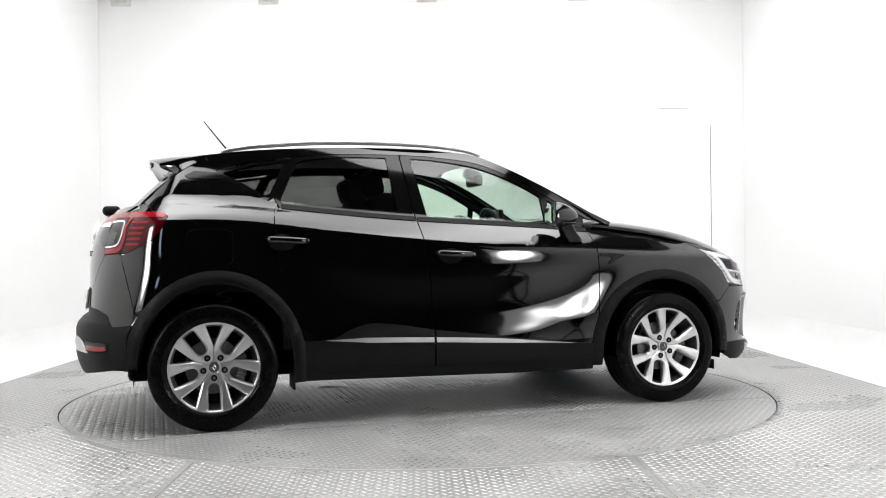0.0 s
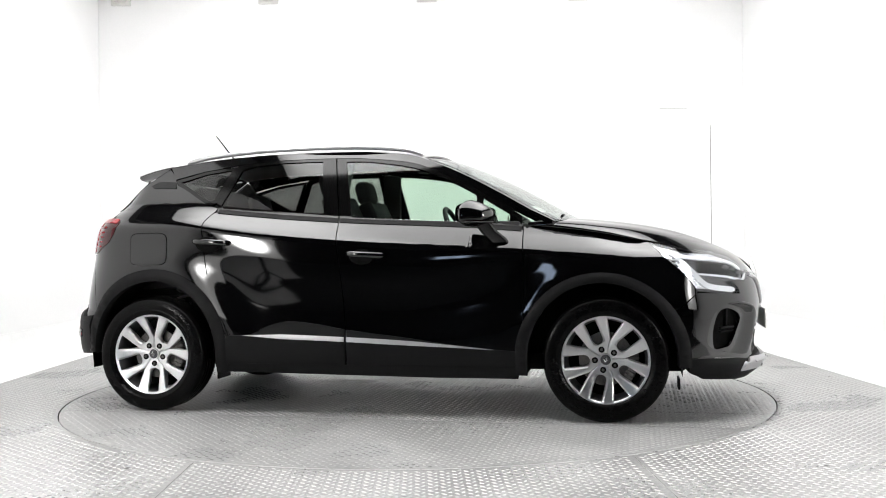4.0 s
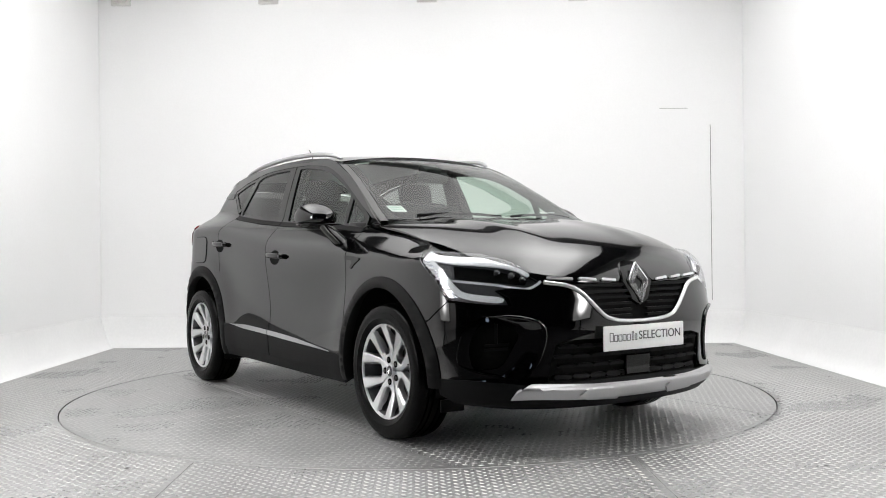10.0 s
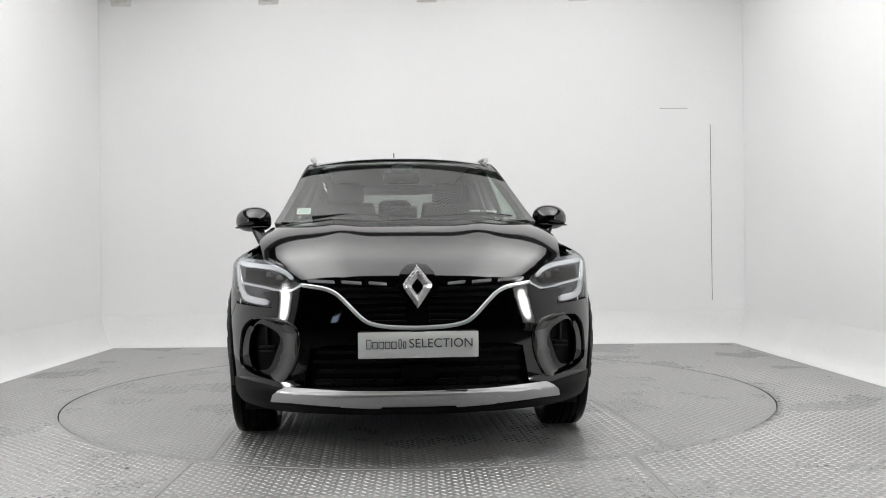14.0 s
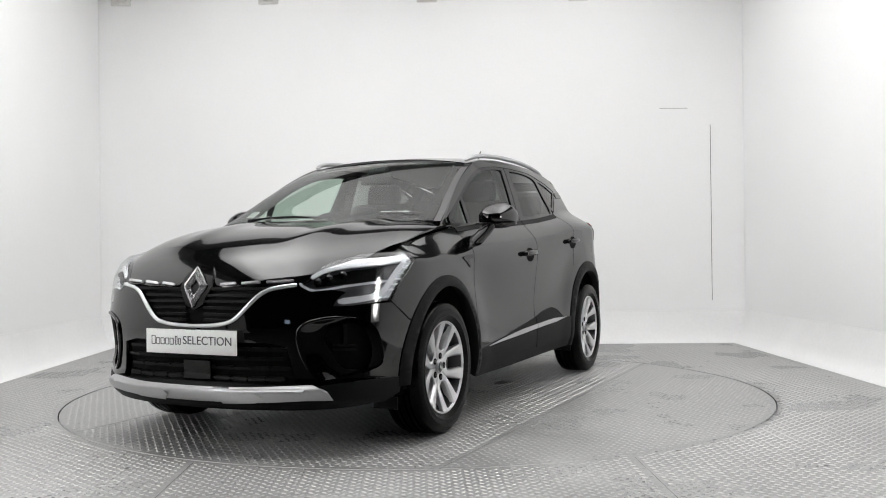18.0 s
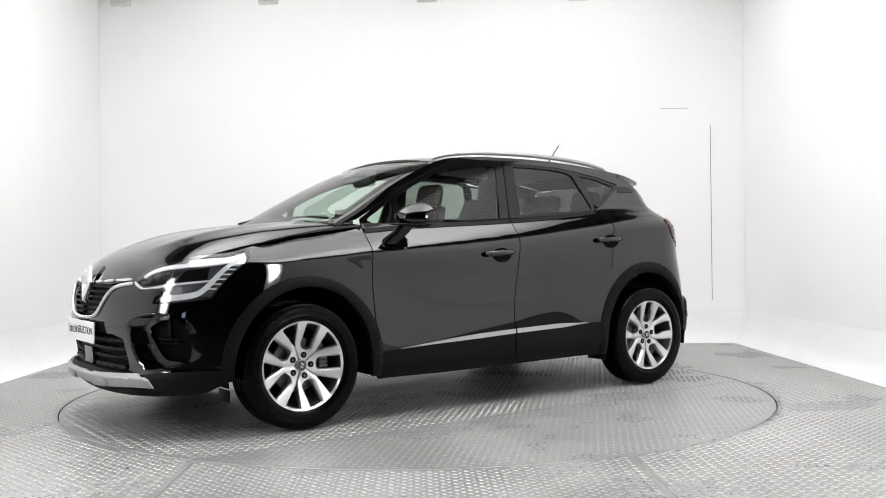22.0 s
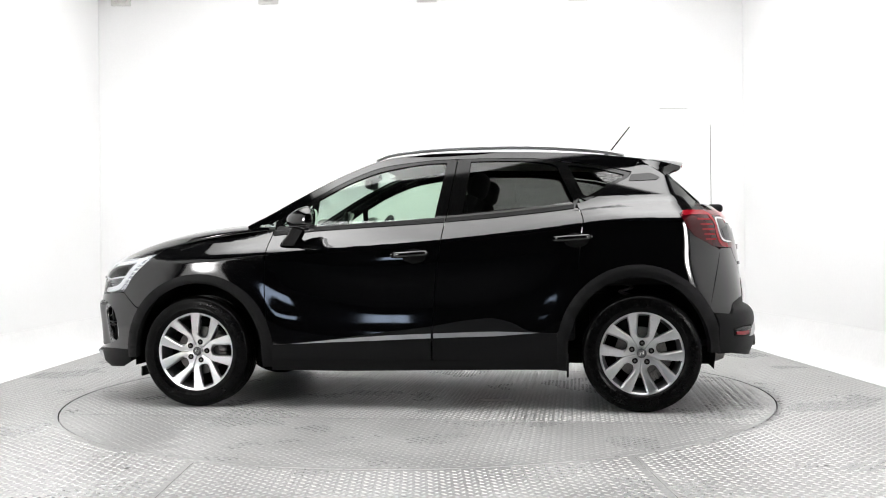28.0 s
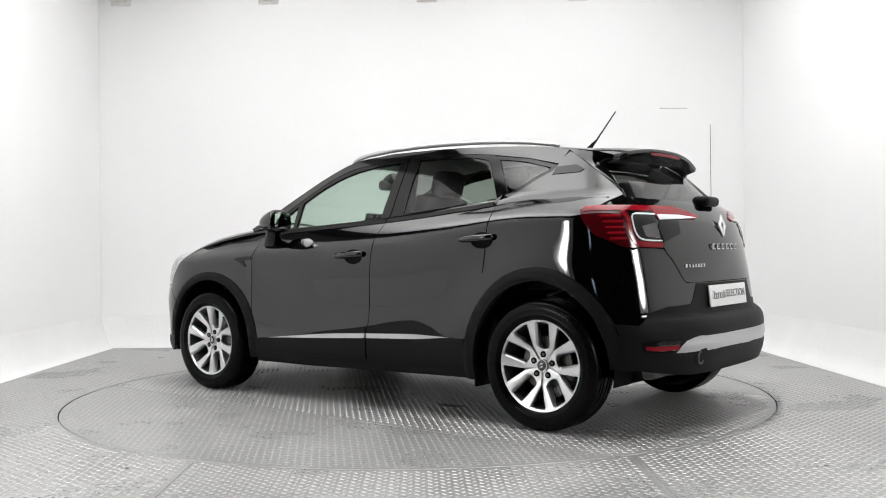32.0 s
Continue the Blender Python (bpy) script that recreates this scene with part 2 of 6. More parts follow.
def patch(outer, fn, su=0.05, sv=0.05, off=0.0, depth=0.012, holes=(), away=None):
    """A panel: a flat outline (with holes) cut into a grid, laid on the surface fn(u, v), off metres proud of it, with a turned-in rim."""
    from mathutils.geometry import tessellate_polygon
    loops = [[Vector((a, b, 0)) for a, b in outer]] + [[Vector((a, b, 0)) for a, b in h] for h in holes]
    flat = [p for l in loops for p in l]
    bm = bmesh.new()
    vs = [bm.verts.new(p) for p in flat]
    for tri in tessellate_polygon(loops):
        a, b, c = (flat[i] for i in tri)
        if abs((b - a).cross(c - a).z) > 1e-10:
            try:
                bm.faces.new([vs[i] for i in tri])
            except ValueError:
                pass
    for ax, step in ((0, su), (1, sv)):
        lo, hi = min(p[ax] for p in flat), max(p[ax] for p in flat)
        k = math.floor(lo / step) + 1
        while k * step < hi:
            co = [0, 0, 0]
            no = [0, 0, 0]
            co[ax], no[ax] = k * step, 1
            bmesh.ops.bisect_plane(bm, geom=bm.verts[:] + bm.edges[:] + bm.faces[:], dist=1e-5, plane_co=co, plane_no=no)
            k += 1
    bmesh.ops.delete(bm, geom=[v for v in bm.verts if not v.link_faces], context="VERTS")
    bm.verts.index_update()
    away = away or (lambda p: Vector((p.x - max(-1.2, min(1.2, p.x)) * 0.9, p.y, (p.z - 0.7) * 0.6)))
    e = 1e-3
    P, N = [], []
    for v in bm.verts:
        u, w = v.co.x, v.co.y
        p = Vector(fn(u, w))
        n = (Vector(fn(u + e, w)) - Vector(fn(u - e, w))).cross(Vector(fn(u, w + e)) - Vector(fn(u, w - e)))
        n = n.normalized() if n.length > 1e-12 else away(p).normalized()
        if n.dot(away(p)) < 0:
            n.negate()
        o = off(u, w) if callable(off) else off
        if callable(off):
            def lifted(a, b):
                q = Vector(fn(a, b))
                return q + n * off(a, b)
            d = 2e-3
            n2 = (lifted(u + d, w) - lifted(u - d, w)).cross(lifted(u, w + d) - lifted(u, w - d))
            n2 = n2.normalized() if n2.length > 1e-12 else n
            if n2.dot(n) < 0:
                n2.negate()
            P.append(p + n * o)
            N.append(n2)
        else:
            P.append(p + n * o)
            N.append(n)
    faces = []
    for f in bm.faces:
        idx = [v.index for v in f.verts]
        g = (P[idx[1]] - P[idx[0]]).cross(P[idx[2]] - P[idx[0]])
        if g.dot(N[idx[0]] + N[idx[1]] + N[idx[2]]) < 0:
            idx.reverse()
        faces.append(idx)
    if depth:
        count = {}
        for f in faces:
            for a, b in zip(f, f[1:] + f[:1]):
                count[(a, b)] = 1
        for a, b in [k for k in count if (k[1], k[0]) not in count]:
            side = (P[b] - P[a]).cross(N[a])
            if side.length < 1e-9:
                continue
            side.normalize()
            i = len(P)
            P += [P[a], P[b], P[b] - N[b] * depth, P[a] - N[a] * depth]
            N += [(side + N[a] * 0.6).normalized(), (side + N[b] * 0.6).normalized(), side, side]
            faces.append([i, i + 3, i + 2, i + 1])
    bm.free()
    me = bpy.data.meshes.new("panel")
    me.from_pydata([tuple(p) for p in P], [], faces)
    me.shade_smooth()
    me.normals_split_custom_set_from_vertices([tuple(n) for n in N])
    return me


def word(text, size, m, mat, parent=None, name="lettering", label="", depth=0.001):
    """A word in the built-in font, as a mesh part."""
    cu = bpy.data.curves.new("word", "FONT")
    cu.body, cu.size, cu.extrude, cu.align_x, cu.align_y = text, size, depth, "CENTER", "CENTER"
    tmp = bpy.data.objects.new("word", cu)
    scene.collection.objects.link(tmp)
    bpy.context.view_layer.update()
    me = bpy.data.meshes.new_from_object(tmp.evaluated_get(bpy.context.evaluated_depsgraph_get()))
    bpy.data.objects.remove(tmp)
    bpy.data.curves.remove(cu)
    me.transform(m)
    me.materials.clear()
    return part(name, me, mat, parent, label)
# ---------------------------------------------------------------- the studio
BL, BR, FL, FR = Vector((-3.05, 3.12, 0)), Vector((3.07, 2.83, 0)), Vector((-3.08, -2.95, 0)), Vector((3.02, -2.95, 0))
RAD, GAP, WALL_H = 2.222, 0.007, 3.62
N_RING = 160


def plate_mesh(loops, z, step=None):
    from mathutils.geometry import tessellate_polygon
    vl = [[Vector((*p, 0)) for p in l] for l in loops]
    flat = [p for l in vl for p in l]
    me = bpy.data.meshes.new("sheet")
    me.from_pydata([(p.x, p.y, z) for p in flat], [], [list(t) for t in tessellate_polygon(vl)])
    bm = bmesh.new()
    bm.from_mesh(me)
    bmesh.ops.recalc_face_normals(bm, faces=bm.faces)
    if bm.faces[0].normal.z < 0:
        bmesh.ops.reverse_faces(bm, faces=bm.faces)
    bm.to_mesh(me)
    bm.free()
    return me


def lugs(keep, sheets, worn=1.0):
    """Raised lens-shaped lugs of chequer plate. sheets: (x0, x1, y0, y1, turn in degrees); keep(x, y) says where."""
    V, F = [], []
    for x0, x1, y0, y1, turn in sheets:
        p = 0.0255
        base = radians(turn)
        for i in range(int((x1 - x0) / p)):
            for j in range(int((y1 - y0) / p)):
                if (i + j) % 2:
                    continue
                x, y = x0 + (i + 0.5) * p, y0 + (j + 0.5) * p
                if not keep(x, y):
                    continue
                a = base + radians(45 if i % 2 else -45)
                c, s = math.cos(a), math.sin(a)
                k = len(V)
                for l, w, h in ((0.0155, 0.0, 0), (0.0, 0.0078, 0), (-0.0155, 0.0, 0), (0.0, -0.0078, 0), (0.0085, 0.0, 0.0026), (0.0, 0.0036, 0.0028), (-0.0085, 0.0, 0.0026), (0.0, -0.0036, 0.0028)):
                    V.append((x + l * c - w * s, y + l * s + w * c, h * worn))
                F += [(k + 4, k + 5, k + 6, k + 7)] + [(k + q, k + (q + 1) % 4, k + 4 + (q + 1) % 4, k + 4 + q) for q in range(4)]
    me = bpy.data.meshes.new("lugs")
    me.from_pydata(V, [], F)
    return me


ring = [(math.cos(2 * math.pi * i / N_RING), math.sin(2 * math.pi * i / N_RING)) for i in range(N_RING)]
floor = part("floor", plate_mesh([[tuple(p.xy) for p in (FL, FR, BR, BL)], [(c * (RAD + GAP), s * (RAD + GAP)) for c, s in ring]], 0.0), M_STEEL)
tagged(floor, "grey worn steel chequer plate platform around the turntable", "floor", kind="structure")


def on_platform(x, y):
    r = math.hypot(x, y)
    t = (x + 3.05) / 6.12
    return r > RAD + 0.03 and abs(x) < 3.02 and y < 3.09 * (1 - t) + 2.8 * t


sheets = [(-3.0, -1.02, -3.0, 3.1, 0), (-1.0, 0.93, -3.0, 3.1, 0), (0.96, 3.0, -3.0, 3.1, 0)]
part("plate_tread", lugs(on_platform, sheets), M_LUG, floor)["kind"] = "stuff"
# welded seams between the sheets of the platform
for x, y0, y1 in ((0.945, -2.94, -2.06), (-1.01, -2.94, -2.02), (-1.01, 2.02, 3.0), (0.945, 2.05, 2.9)):
    part("plate_seam", box(x, (y0 + y1) / 2, 0.0004, 0.002, y1 - y0, 0.001), M_SEAM, floor)
# steel wall of the pit that the turntable runs in
pit = bmesh.new()
lathe([(RAD + GAP, -0.002), (RAD + GAP, -0.09), (0.0, -0.09)], N_RING, "z", pit)
pit_ob = part("turntable_pit", pit, M_UNDER)
tagged(pit_ob, "dark gap and pit below the turntable's edge", "pit", kind="structure")

turntable = new("turntable")
tagged(turntable, "round grey steel chequer plate turntable, scuffed and dusty", "turntable")
disc = bmesh.new()
lathe([(RAD, -0.05), (RAD, -0.003), (RAD - 0.003, 0.0), (RAD * 0.5, 0.0), (0.0, 0.0)], N_RING, "z", disc)
part("deck", disc, M_STEEL, turntable)
on_disc = lambda x, y: math.hypot(x, y) < RAD - 0.03
part("plate_tread", lugs(on_disc, [(-2.2, 2.2, -1.04, 1.04, 0)]), M_LUG, turntable)["kind"] = "stuff"
part("worn_plate_tread", lugs(on_disc, [(-2.0, 2.0, -2.2, -1.06, 0), (-2.0, 2.0, 1.06, 2.2, 0)], 0.4), M_LUG, turntable)["kind"] = "stuff"
for y in (-1.05, 1.05):
    h = math.sqrt(RAD ** 2 - y * y)
    part("plate_seam", box(0, y, 0.0002, 2 * h, 0.0014, 0.001), M_SEAM, turntable)
for x0, x1, y in ((0.71, 2.1, -0.6),):
    part("plate_seam", box((x0 + x1) / 2, y, 0.0002, x1 - x0, 0.002, 0.001), M_SEAM, turntable)
tape = bmesh.new()
tv = [tape.verts.new((*p, 0.0031)) for p in ((0, 0), (0.15, 0.005), (0.19, 0.03), (0.16, 0.075), (0.06, 0.09), (-0.02, 0.05))]
tape.faces.new(tv)
bmesh.ops.solidify(tape, geom=tape.faces[:], thickness=0.001)
tape_ob = part("tape_mark", tape, M_TAPE, turntable, "patch of worn white tape")
tape_ob.location = (TAPE[0], TAPE[1], 0)


def cove(name, a, b, out):
    """A white curved skirting from the platform's edge up to the wall."""
    bm = bmesh.new()
    prof = [(0.0, -0.03), (0.0, 0.0), (0.03, 0.012), (0.08, 0.05), (0.125, 0.12), (0.155, 0.21), (0.185, 0.31), (0.206, 0.42), (0.25, 0.42), (0.24, -0.03)]
    rows = [[bm.verts.new((p.x + out[0] * d, p.y + out[1] * d, h)) for d, h in prof] for p in (a, b)]
    k = len(prof)
    for i in range(k):
        bm.faces.new((rows[0][i], rows[1][i], rows[1][(i + 1) % k], rows[0][(i + 1) % k]))
    bm.faces.new(rows[0])
    bm.faces.new(rows[1][::-1])
    bmesh.ops.recalc_face_normals(bm, faces=bm.faces)
    smooth_all(bm, 50)
    return tagged(part(name, bm, M_COVE), "white curved cove between steel platform and wall", "cove", kind="structure")


cove("trim_back", BL + Vector((-0.2, 0.012, 0)), BR + Vector((0.2, -0.008, 0)), (0, 1))
cove("trim_left", Vector((-3.07, -4.25, 0)), BL + Vector((0, 0.15, 0)), (-1, 0))
cove("trim_right", Vector((3.03, -4.25, 0)), BR + Vector((0, 0.15, 0)), (1, 0))


def wall(name, a, b, thick, h=WALL_H, mat=M_WALL, z0=-0.03):
    a, b = Vector(a), Vector(b)
    d = (b - a).normalized()
    n = Vector((-d.y, d.x)) * thick
    bm = bmesh.new()
    low = [bm.verts.new((*p, z0)) for p in (a, b, b + n, a + n)]
    top = [bm.verts.new((v.co.x, v.co.y, h)) for v in low]
    bm.faces.new(low[::-1])
    bm.faces.new(top)
    for i in range(4):
        bm.faces.new((low[i], low[(i + 1) % 4], top[(i + 1) % 4], top[i]))
    bmesh.ops.recalc_face_normals(bm, faces=bm.faces)
    return part(name, bm, mat)


tagged(wall("wall_back", (3.30, 3.005), (-3.30, 3.318), -0.12), "plain matt white studio wall with a flush door", "wall", kind="structure")
tagged(wall("wall_left", (-3.235, 3.31), (-3.258, -4.25), -0.12), "plain matt white studio wall", "wall", kind="structure")
tagged(wall("wall_right", (3.222, -4.25), (3.255, 3.0), -0.12), "plain matt white studio wall", "wall", kind="structure")
ceil = part("ceiling", box(0, 0.45, CEIL + 0.05, 6.9, 6.1, 0.1), M_CEIL)
tagged(ceil, "dark unlit ceiling above the studio walls", "ceiling", kind="structure")

# unseen luminous cloth added below the ceiling to light the room, fading towards its sides
panel = new("added_ceiling_light")
tagged(panel, "added white luminous cloth above the view, in a dark frame", "ceiling light")
panel.location = (0, 0.0, CEIL - 0.25)
part("diffuser", box(0, 0, 0, 5.4, 5.6, 0.04, 0.01), M_PANEL, panel)
for fx0, fy0, fw, fd in ((0, -2.83, 5.48, 0.05), (0, 2.83, 5.48, 0.05), (-2.73, 0, 0.05, 5.6), (2.73, 0, 0.05, 5.6)):
    part("frame", box(fx0, fy0, 0.02, fw, fd, 0.10, 0.008), M_DARK, panel)
for fx0 in (-2.0, 2.0):
    for fy0 in (-2.2, 2.2):
        part("hanger", tube([(fx0, fy0, 0.02), (fx0, fy0, 0.25)], 0.006, 6), M_DARK, panel)

# unseen grey walls added above the white ones to grade the car's reflections
for nm, a, b in (("wall_upper_back", (3.40, 3.12), (-3.40, 3.44)), ("wall_upper_left", (-3.37, 3.44), (-3.39, -2.5)), ("wall_upper_right", (3.36, -2.5), (3.39, 3.12))):
    tagged(wall(nm, a, b, -0.12, CEIL, M_HALL, WALL_H), "added grey wall out of view above the white studio wall", "wall", kind="structure")

# the dark hall behind the camera, closed all round
hall = part("wall_hall", box(0, -6.5, 2.6, 16, 8.2, 6.2), M_DARK)
hb = bmesh.new()
hb.from_mesh(hall.data)
bmesh.ops.delete(hb, geom=[f for f in hb.faces if f.normal.y > 0.9], context="FACES")
bmesh.ops.reverse_faces(hb, faces=hb.faces)
hb.to_mesh(hall.data)
hb.free()
tagged(hall, "unlit dark hall behind the camera", "hall", kind="structure")
tagged(part("ground", box(0, -6.8, -0.06, 15.9, 7.5, 0.1), M_DARK), "dark hall floor", "ground", kind="structure")

# unseen bluish panes added far back in the hall for glints on the car
hw = new("window_1")
tagged(hw, "added bluish glowing window, out of view at the far end of the dark hall", "window", kind="structure")
hw.location = (-4.0, -10.52, 1.75)
M_DAY = material("bluish_glow_pane", (0.62, 0.76, 1.0), 0.3, glow=3.0)
for dx in (-0.15, 0.15):
    part("pane", box(dx, 0, 0, 0.27, 0.02, 0.70), M_DAY, hw)
for bx, bz, bw, bh in ((0, 0, 0.03, 0.70), (-0.31, 0, 0.05, 0.80), (0.31, 0, 0.05, 0.80), (0, 0.375, 0.57, 0.05), (0, -0.375, 0.57, 0.05)):
    part("window_frame", box(bx, 0.0, bz, bw, 0.05, bh, 0.005), M_TAPE, hw)

# flush door in the back wall: thin strips draw the shadow line at its side and the line at its head
slope = lambda x: 3.163 - x * 0.0474
door = new("door_1")
tagged(door, "white flush door set into the back wall", "door", kind="structure")
part("jamb_line", box(2.925, slope(2.925) - 0.004, 1.29, 0.004, 0.006, 1.76), material("jamb_shadow_line", (0.22, 0.22, 0.20), 0.8, grain=0.2), door)
part("head", box(2.62, slope(2.62) - 0.003, 2.335, 0.40, 0.005, 0.006), material("head_line", (0.50, 0.50, 0.49), 0.8, grain=0.2), door)

# softboxes at both sides of the opening
def softbox(x, y, z, turn, w, h):
    s = new("softbox")
    tagged(s, "tall white softbox studio lamp on a stand", "studio lamp", group="studio lamps")
    s.matrix_basis = pose(x, y, 0, 0, 0, turn)
    part("face", box(0, 0, z, w, 0.02, h, 0.005), M_LED, s)
    part("housing", box(0, -0.09, z, w + 0.06, 0.14, h + 0.06, 0.03), M_CLAD, s)
    part("pole", lathe([(0.0, 0.02), (0.02, 0.02), (0.02, z - h / 2), (0.0, z - h / 2)], 12, "z"), M_CLAD, s)
    for k in range(3):
        a = 2 * math.pi * k / 3
        part("leg", tube([(0, 0, 0.3), (0.24 * math.cos(a), 0.24 * math.sin(a), 0.012)], 0.012), M_CLAD, s)
    return s


for sx, back_by in ((-1, 0.0), (1, 0.45)):
    softbox(sx * SB[0], SB[1] - back_by, SB[2], sx * SB[3], SB[4], SB[5])


# grime: flakes of dirt on the platform and along the turntable's rim
def flakes(spots):
    bm = bmesh.new()
    rnd = random.Random(5)
    for x, y, r in spots:
        n = rnd.randint(5, 8)
        turn, flat = rnd.uniform(0, 6.28), rnd.uniform(0.3, 0.8)
        vs = []
        for i in range(n):
            a = 2 * math.pi * i / n
            q = r * rnd.uniform(0.5, 1.1)
            u, v = q * math.cos(a), q * flat * math.sin(a)
            vs.append(bm.verts.new((x + u * math.cos(turn) - v * math.sin(turn), y + u * math.sin(turn) + v * math.cos(turn), 0.0035)))
        top = bm.verts.new((x, y, 0.0045))
        for i in range(n):
            bm.faces.new((vs[i], vs[(i + 1) % n], top))
    return bm


rnd = random.Random(9)
spots = [(-1.27, -2.12, 0.020), (2.96, 0.92, 0.018), (2.9, 0.35, 0.02), (2.35, 1.35, 0.018), (-4.255, 0.6, 0.012), (1.7, -2.3, 0.022), (-2.6, -0.5, 0.012), (2.75, -0.3, 0.014)]
for k in range(170):
    a = radians(rnd.gauss(-22, 20))
    r = RAD + GAP + abs(rnd.gauss(0.006, 0.030))
    spots.append((r * math.cos(a), r * math.sin(a), rnd.uniform(0.003, 0.016)))
for k in range(160):
    x, y = rnd.uniform(-3.0, 3.0), rnd.uniform(-2.9, 2.9)
    if math.hypot(x, y) > RAD + 0.03:
        spots.append((x, y, rnd.uniform(0.002, 0.007)))
grime = part("grime", flakes(spots), M_SEAM)
tagged(grime, "dark flakes of dirt on the steel platform", "dirt", kind="stuff")
on_deck = []
for k in range(110):
    a, r = rnd.uniform(0, 6.28), RAD * math.sqrt(rnd.random()) * 0.97
    on_deck.append((r * math.cos(a), r * math.sin(a), rnd.uniform(0.002, 0.007)))
part("grime_fleck", flakes(on_deck), M_SEAM, turntable)["kind"] = "stuff"


# small pale brackets high on the back wall
M_BRACKET = material("pale_grey_bracket", (0.75, 0.75, 0.73), 0.6, grain=0.05)


def wall_bracket(x, z):
    b = new("wall_bracket")
    b.location = (x, slope(x) - 0.06, z)
    tagged(b, "small pale grey bracket high on the white wall", "bracket", group="wall brackets")
    part("plate", box(0, 0.045, 0.09, 0.20, 0.03, 0.18, 0.006), M_BRACKET, b)
    part("arm", box(0, 0.0, 0.10, 0.12, 0.09, 0.16, 0.03), M_BRACKET, b)


for x, z in [(-3.0, 3.452), (-1.5, 3.446), (0.1, 3.440), (1.62, 3.432), (3.1, 3.425)]:
    wall_bracket(x, z)

import functools
# ---------------------------------------------------------------- the car: its surfaces (x forward, y left, z up, midway between the axles)
AX = 1.3195
shoulder = curve((-2.0, 1.10), (-1.65, 1.102), (-1.3, 1.103), (-1.1, 1.094), (-0.84, 1.061), (-0.37, 1.008), (0.1, 0.967), (0.73, 0.933), (1.05, 0.914), (1.4, 0.895), (2.2, 0.87))
belt = curve((-2.0, 1.215), (-1.5, 1.215), (-1.2, 1.205), (-0.9, 1.178), (-0.7, 1.155), (-0.2, 1.115), (0.43, 1.082), (0.7, 1.066), (1.0, 1.035), (1.25, 1.018), (1.56, 0.965), (2.2, 0.94))
nose = curve((0.15, 2.08), (0.21, 2.13), (0.26, 2.185), (0.30, 2.19), (0.36, 2.165), (0.46, 2.175), (0.58, 2.190), (0.70, 2.188), (0.79, 2.165), (0.85, 2.12), (0.90, 2.05), (0.95, 1.98), (1.0, 1.86))
tail = curve((0.15, -1.90), (0.24, -1.95), (0.30, -1.99), (0.40, -2.02), (0.52, -2.02), (0.565, -2.0), (0.60, -1.965), (0.75, -1.962), (0.86, -1.965), (0.95, -1.955), (1.05, -1.93), (1.10, -1.90), (1.15, -1.86), (1.2, -1.80), (1.3, -1.70), (1.43, -1.585), (1.5, -1.5))
door_low = curve((0.14, 0.77), (0.20, 0.815), (0.26, 0.850), (0.33, 0.865), (0.42, 0.867), (0.50, 0.857), (0.59, 0.850), (0.69, 0.855), (0.80, 0.865), (0.90, 0.870), (1.2, 0.871))
arch_low = curve((0.14, 0.79), (0.24, 0.833), (0.35, 0.856), (0.55, 0.864), (0.70, 0.865), (0.85, 0.866), (1.2, 0.866))
between = curve((-1.25, 0.0), (-1.0, 0.25), (-0.7, 0.9), (-0.5, 1.0), (0.45, 1.0), (0.65, 0.95), (0.9, 0.40), (1.1, 0.0))
narrow = curve((-1.9, 0.12), (-1.6, 0.10), (-1.0, 0.042), (-0.5, 0.0), (0.3, 0.0), (1.0, 0.02), (1.6, 0.02))
FX1, FNX, RX1, RNX = 1.50, 2.6, -1.45, 2.6
nose_bow = curve((0.2, 2.6), (0.58, 2.6), (0.74, 2.2), (1.2, 2.2))
tail_bow = curve((0.2, 3.2), (0.60, 3.2), (0.74, 2.7), (0.90, 2.0), (1.10, 1.85), (1.5, 1.85))


@functools.lru_cache(maxsize=None)
def profile(x, z):
    """Half width of the flanks before they turn in at the ends, its creases rounded."""
    w = 0.0
    for dx in (-0.05, 0.0, 0.05):
        for dz in (-0.026, -0.013, 0.0, 0.013, 0.026):
            w += raw_profile(x + dx, z + dz)
    return w / 15


def flare(x, z):
    """How far the panels swell out round the wheel arches."""
    out = 0.010 * max(0.0, min(1.0, (x - 1.15) / 0.35))
    for cx, ox, oz in ((1.300, 0.465, 0.467), (-1.303, 0.462, 0.502)):
        q = math.hypot((x - cx) / ox, max(0.0, z - 0.335) / oz)
        out += 0.014 * math.exp(-(max(0.0, q - 1) * 0.46 / 0.11) ** 2)
    return out


def raw_profile(x, z):
    swell = flare(x, z)
    x = max(-1.5, min(1.5, x))
    zs, zb = shoulder(x), belt(x)
    k = between(x)
    rise = max(0.0, min(1.0, (x - 0.2) / 0.7)) + max(0.0, min(1.0, (-0.35 - x) / 0.6))
    dip = lambda h: door_low(h - 0.14 * rise ** 1.4 * max(0.0, min(1.0, (h - 0.40) / 0.14)) * max(0.0, min(1.0, (zs - h) / 0.10)))
    if z <= zs:
        soft = max(0.0, 1 - (zs - z) / 0.14)
        return k * dip(z) + (1 - k) * arch_low(z) - 0.012 * k * soft * soft + swell
    top = k * door_low(zs) + (1 - k) * arch_low(zs) - 0.012 * k + swell
    yb = 0.737 - narrow(x) * 0.6
    if z <= zb:
        t = (z - zs) / (zb - zs)
        return top + (yb - top) * (0.72 * t + 0.28 * t * t)
    d = z - zb
    return yb - narrow(x) * 0.4 * min(1, d / 0.2) - 0.30 * d - 0.17 * d * d


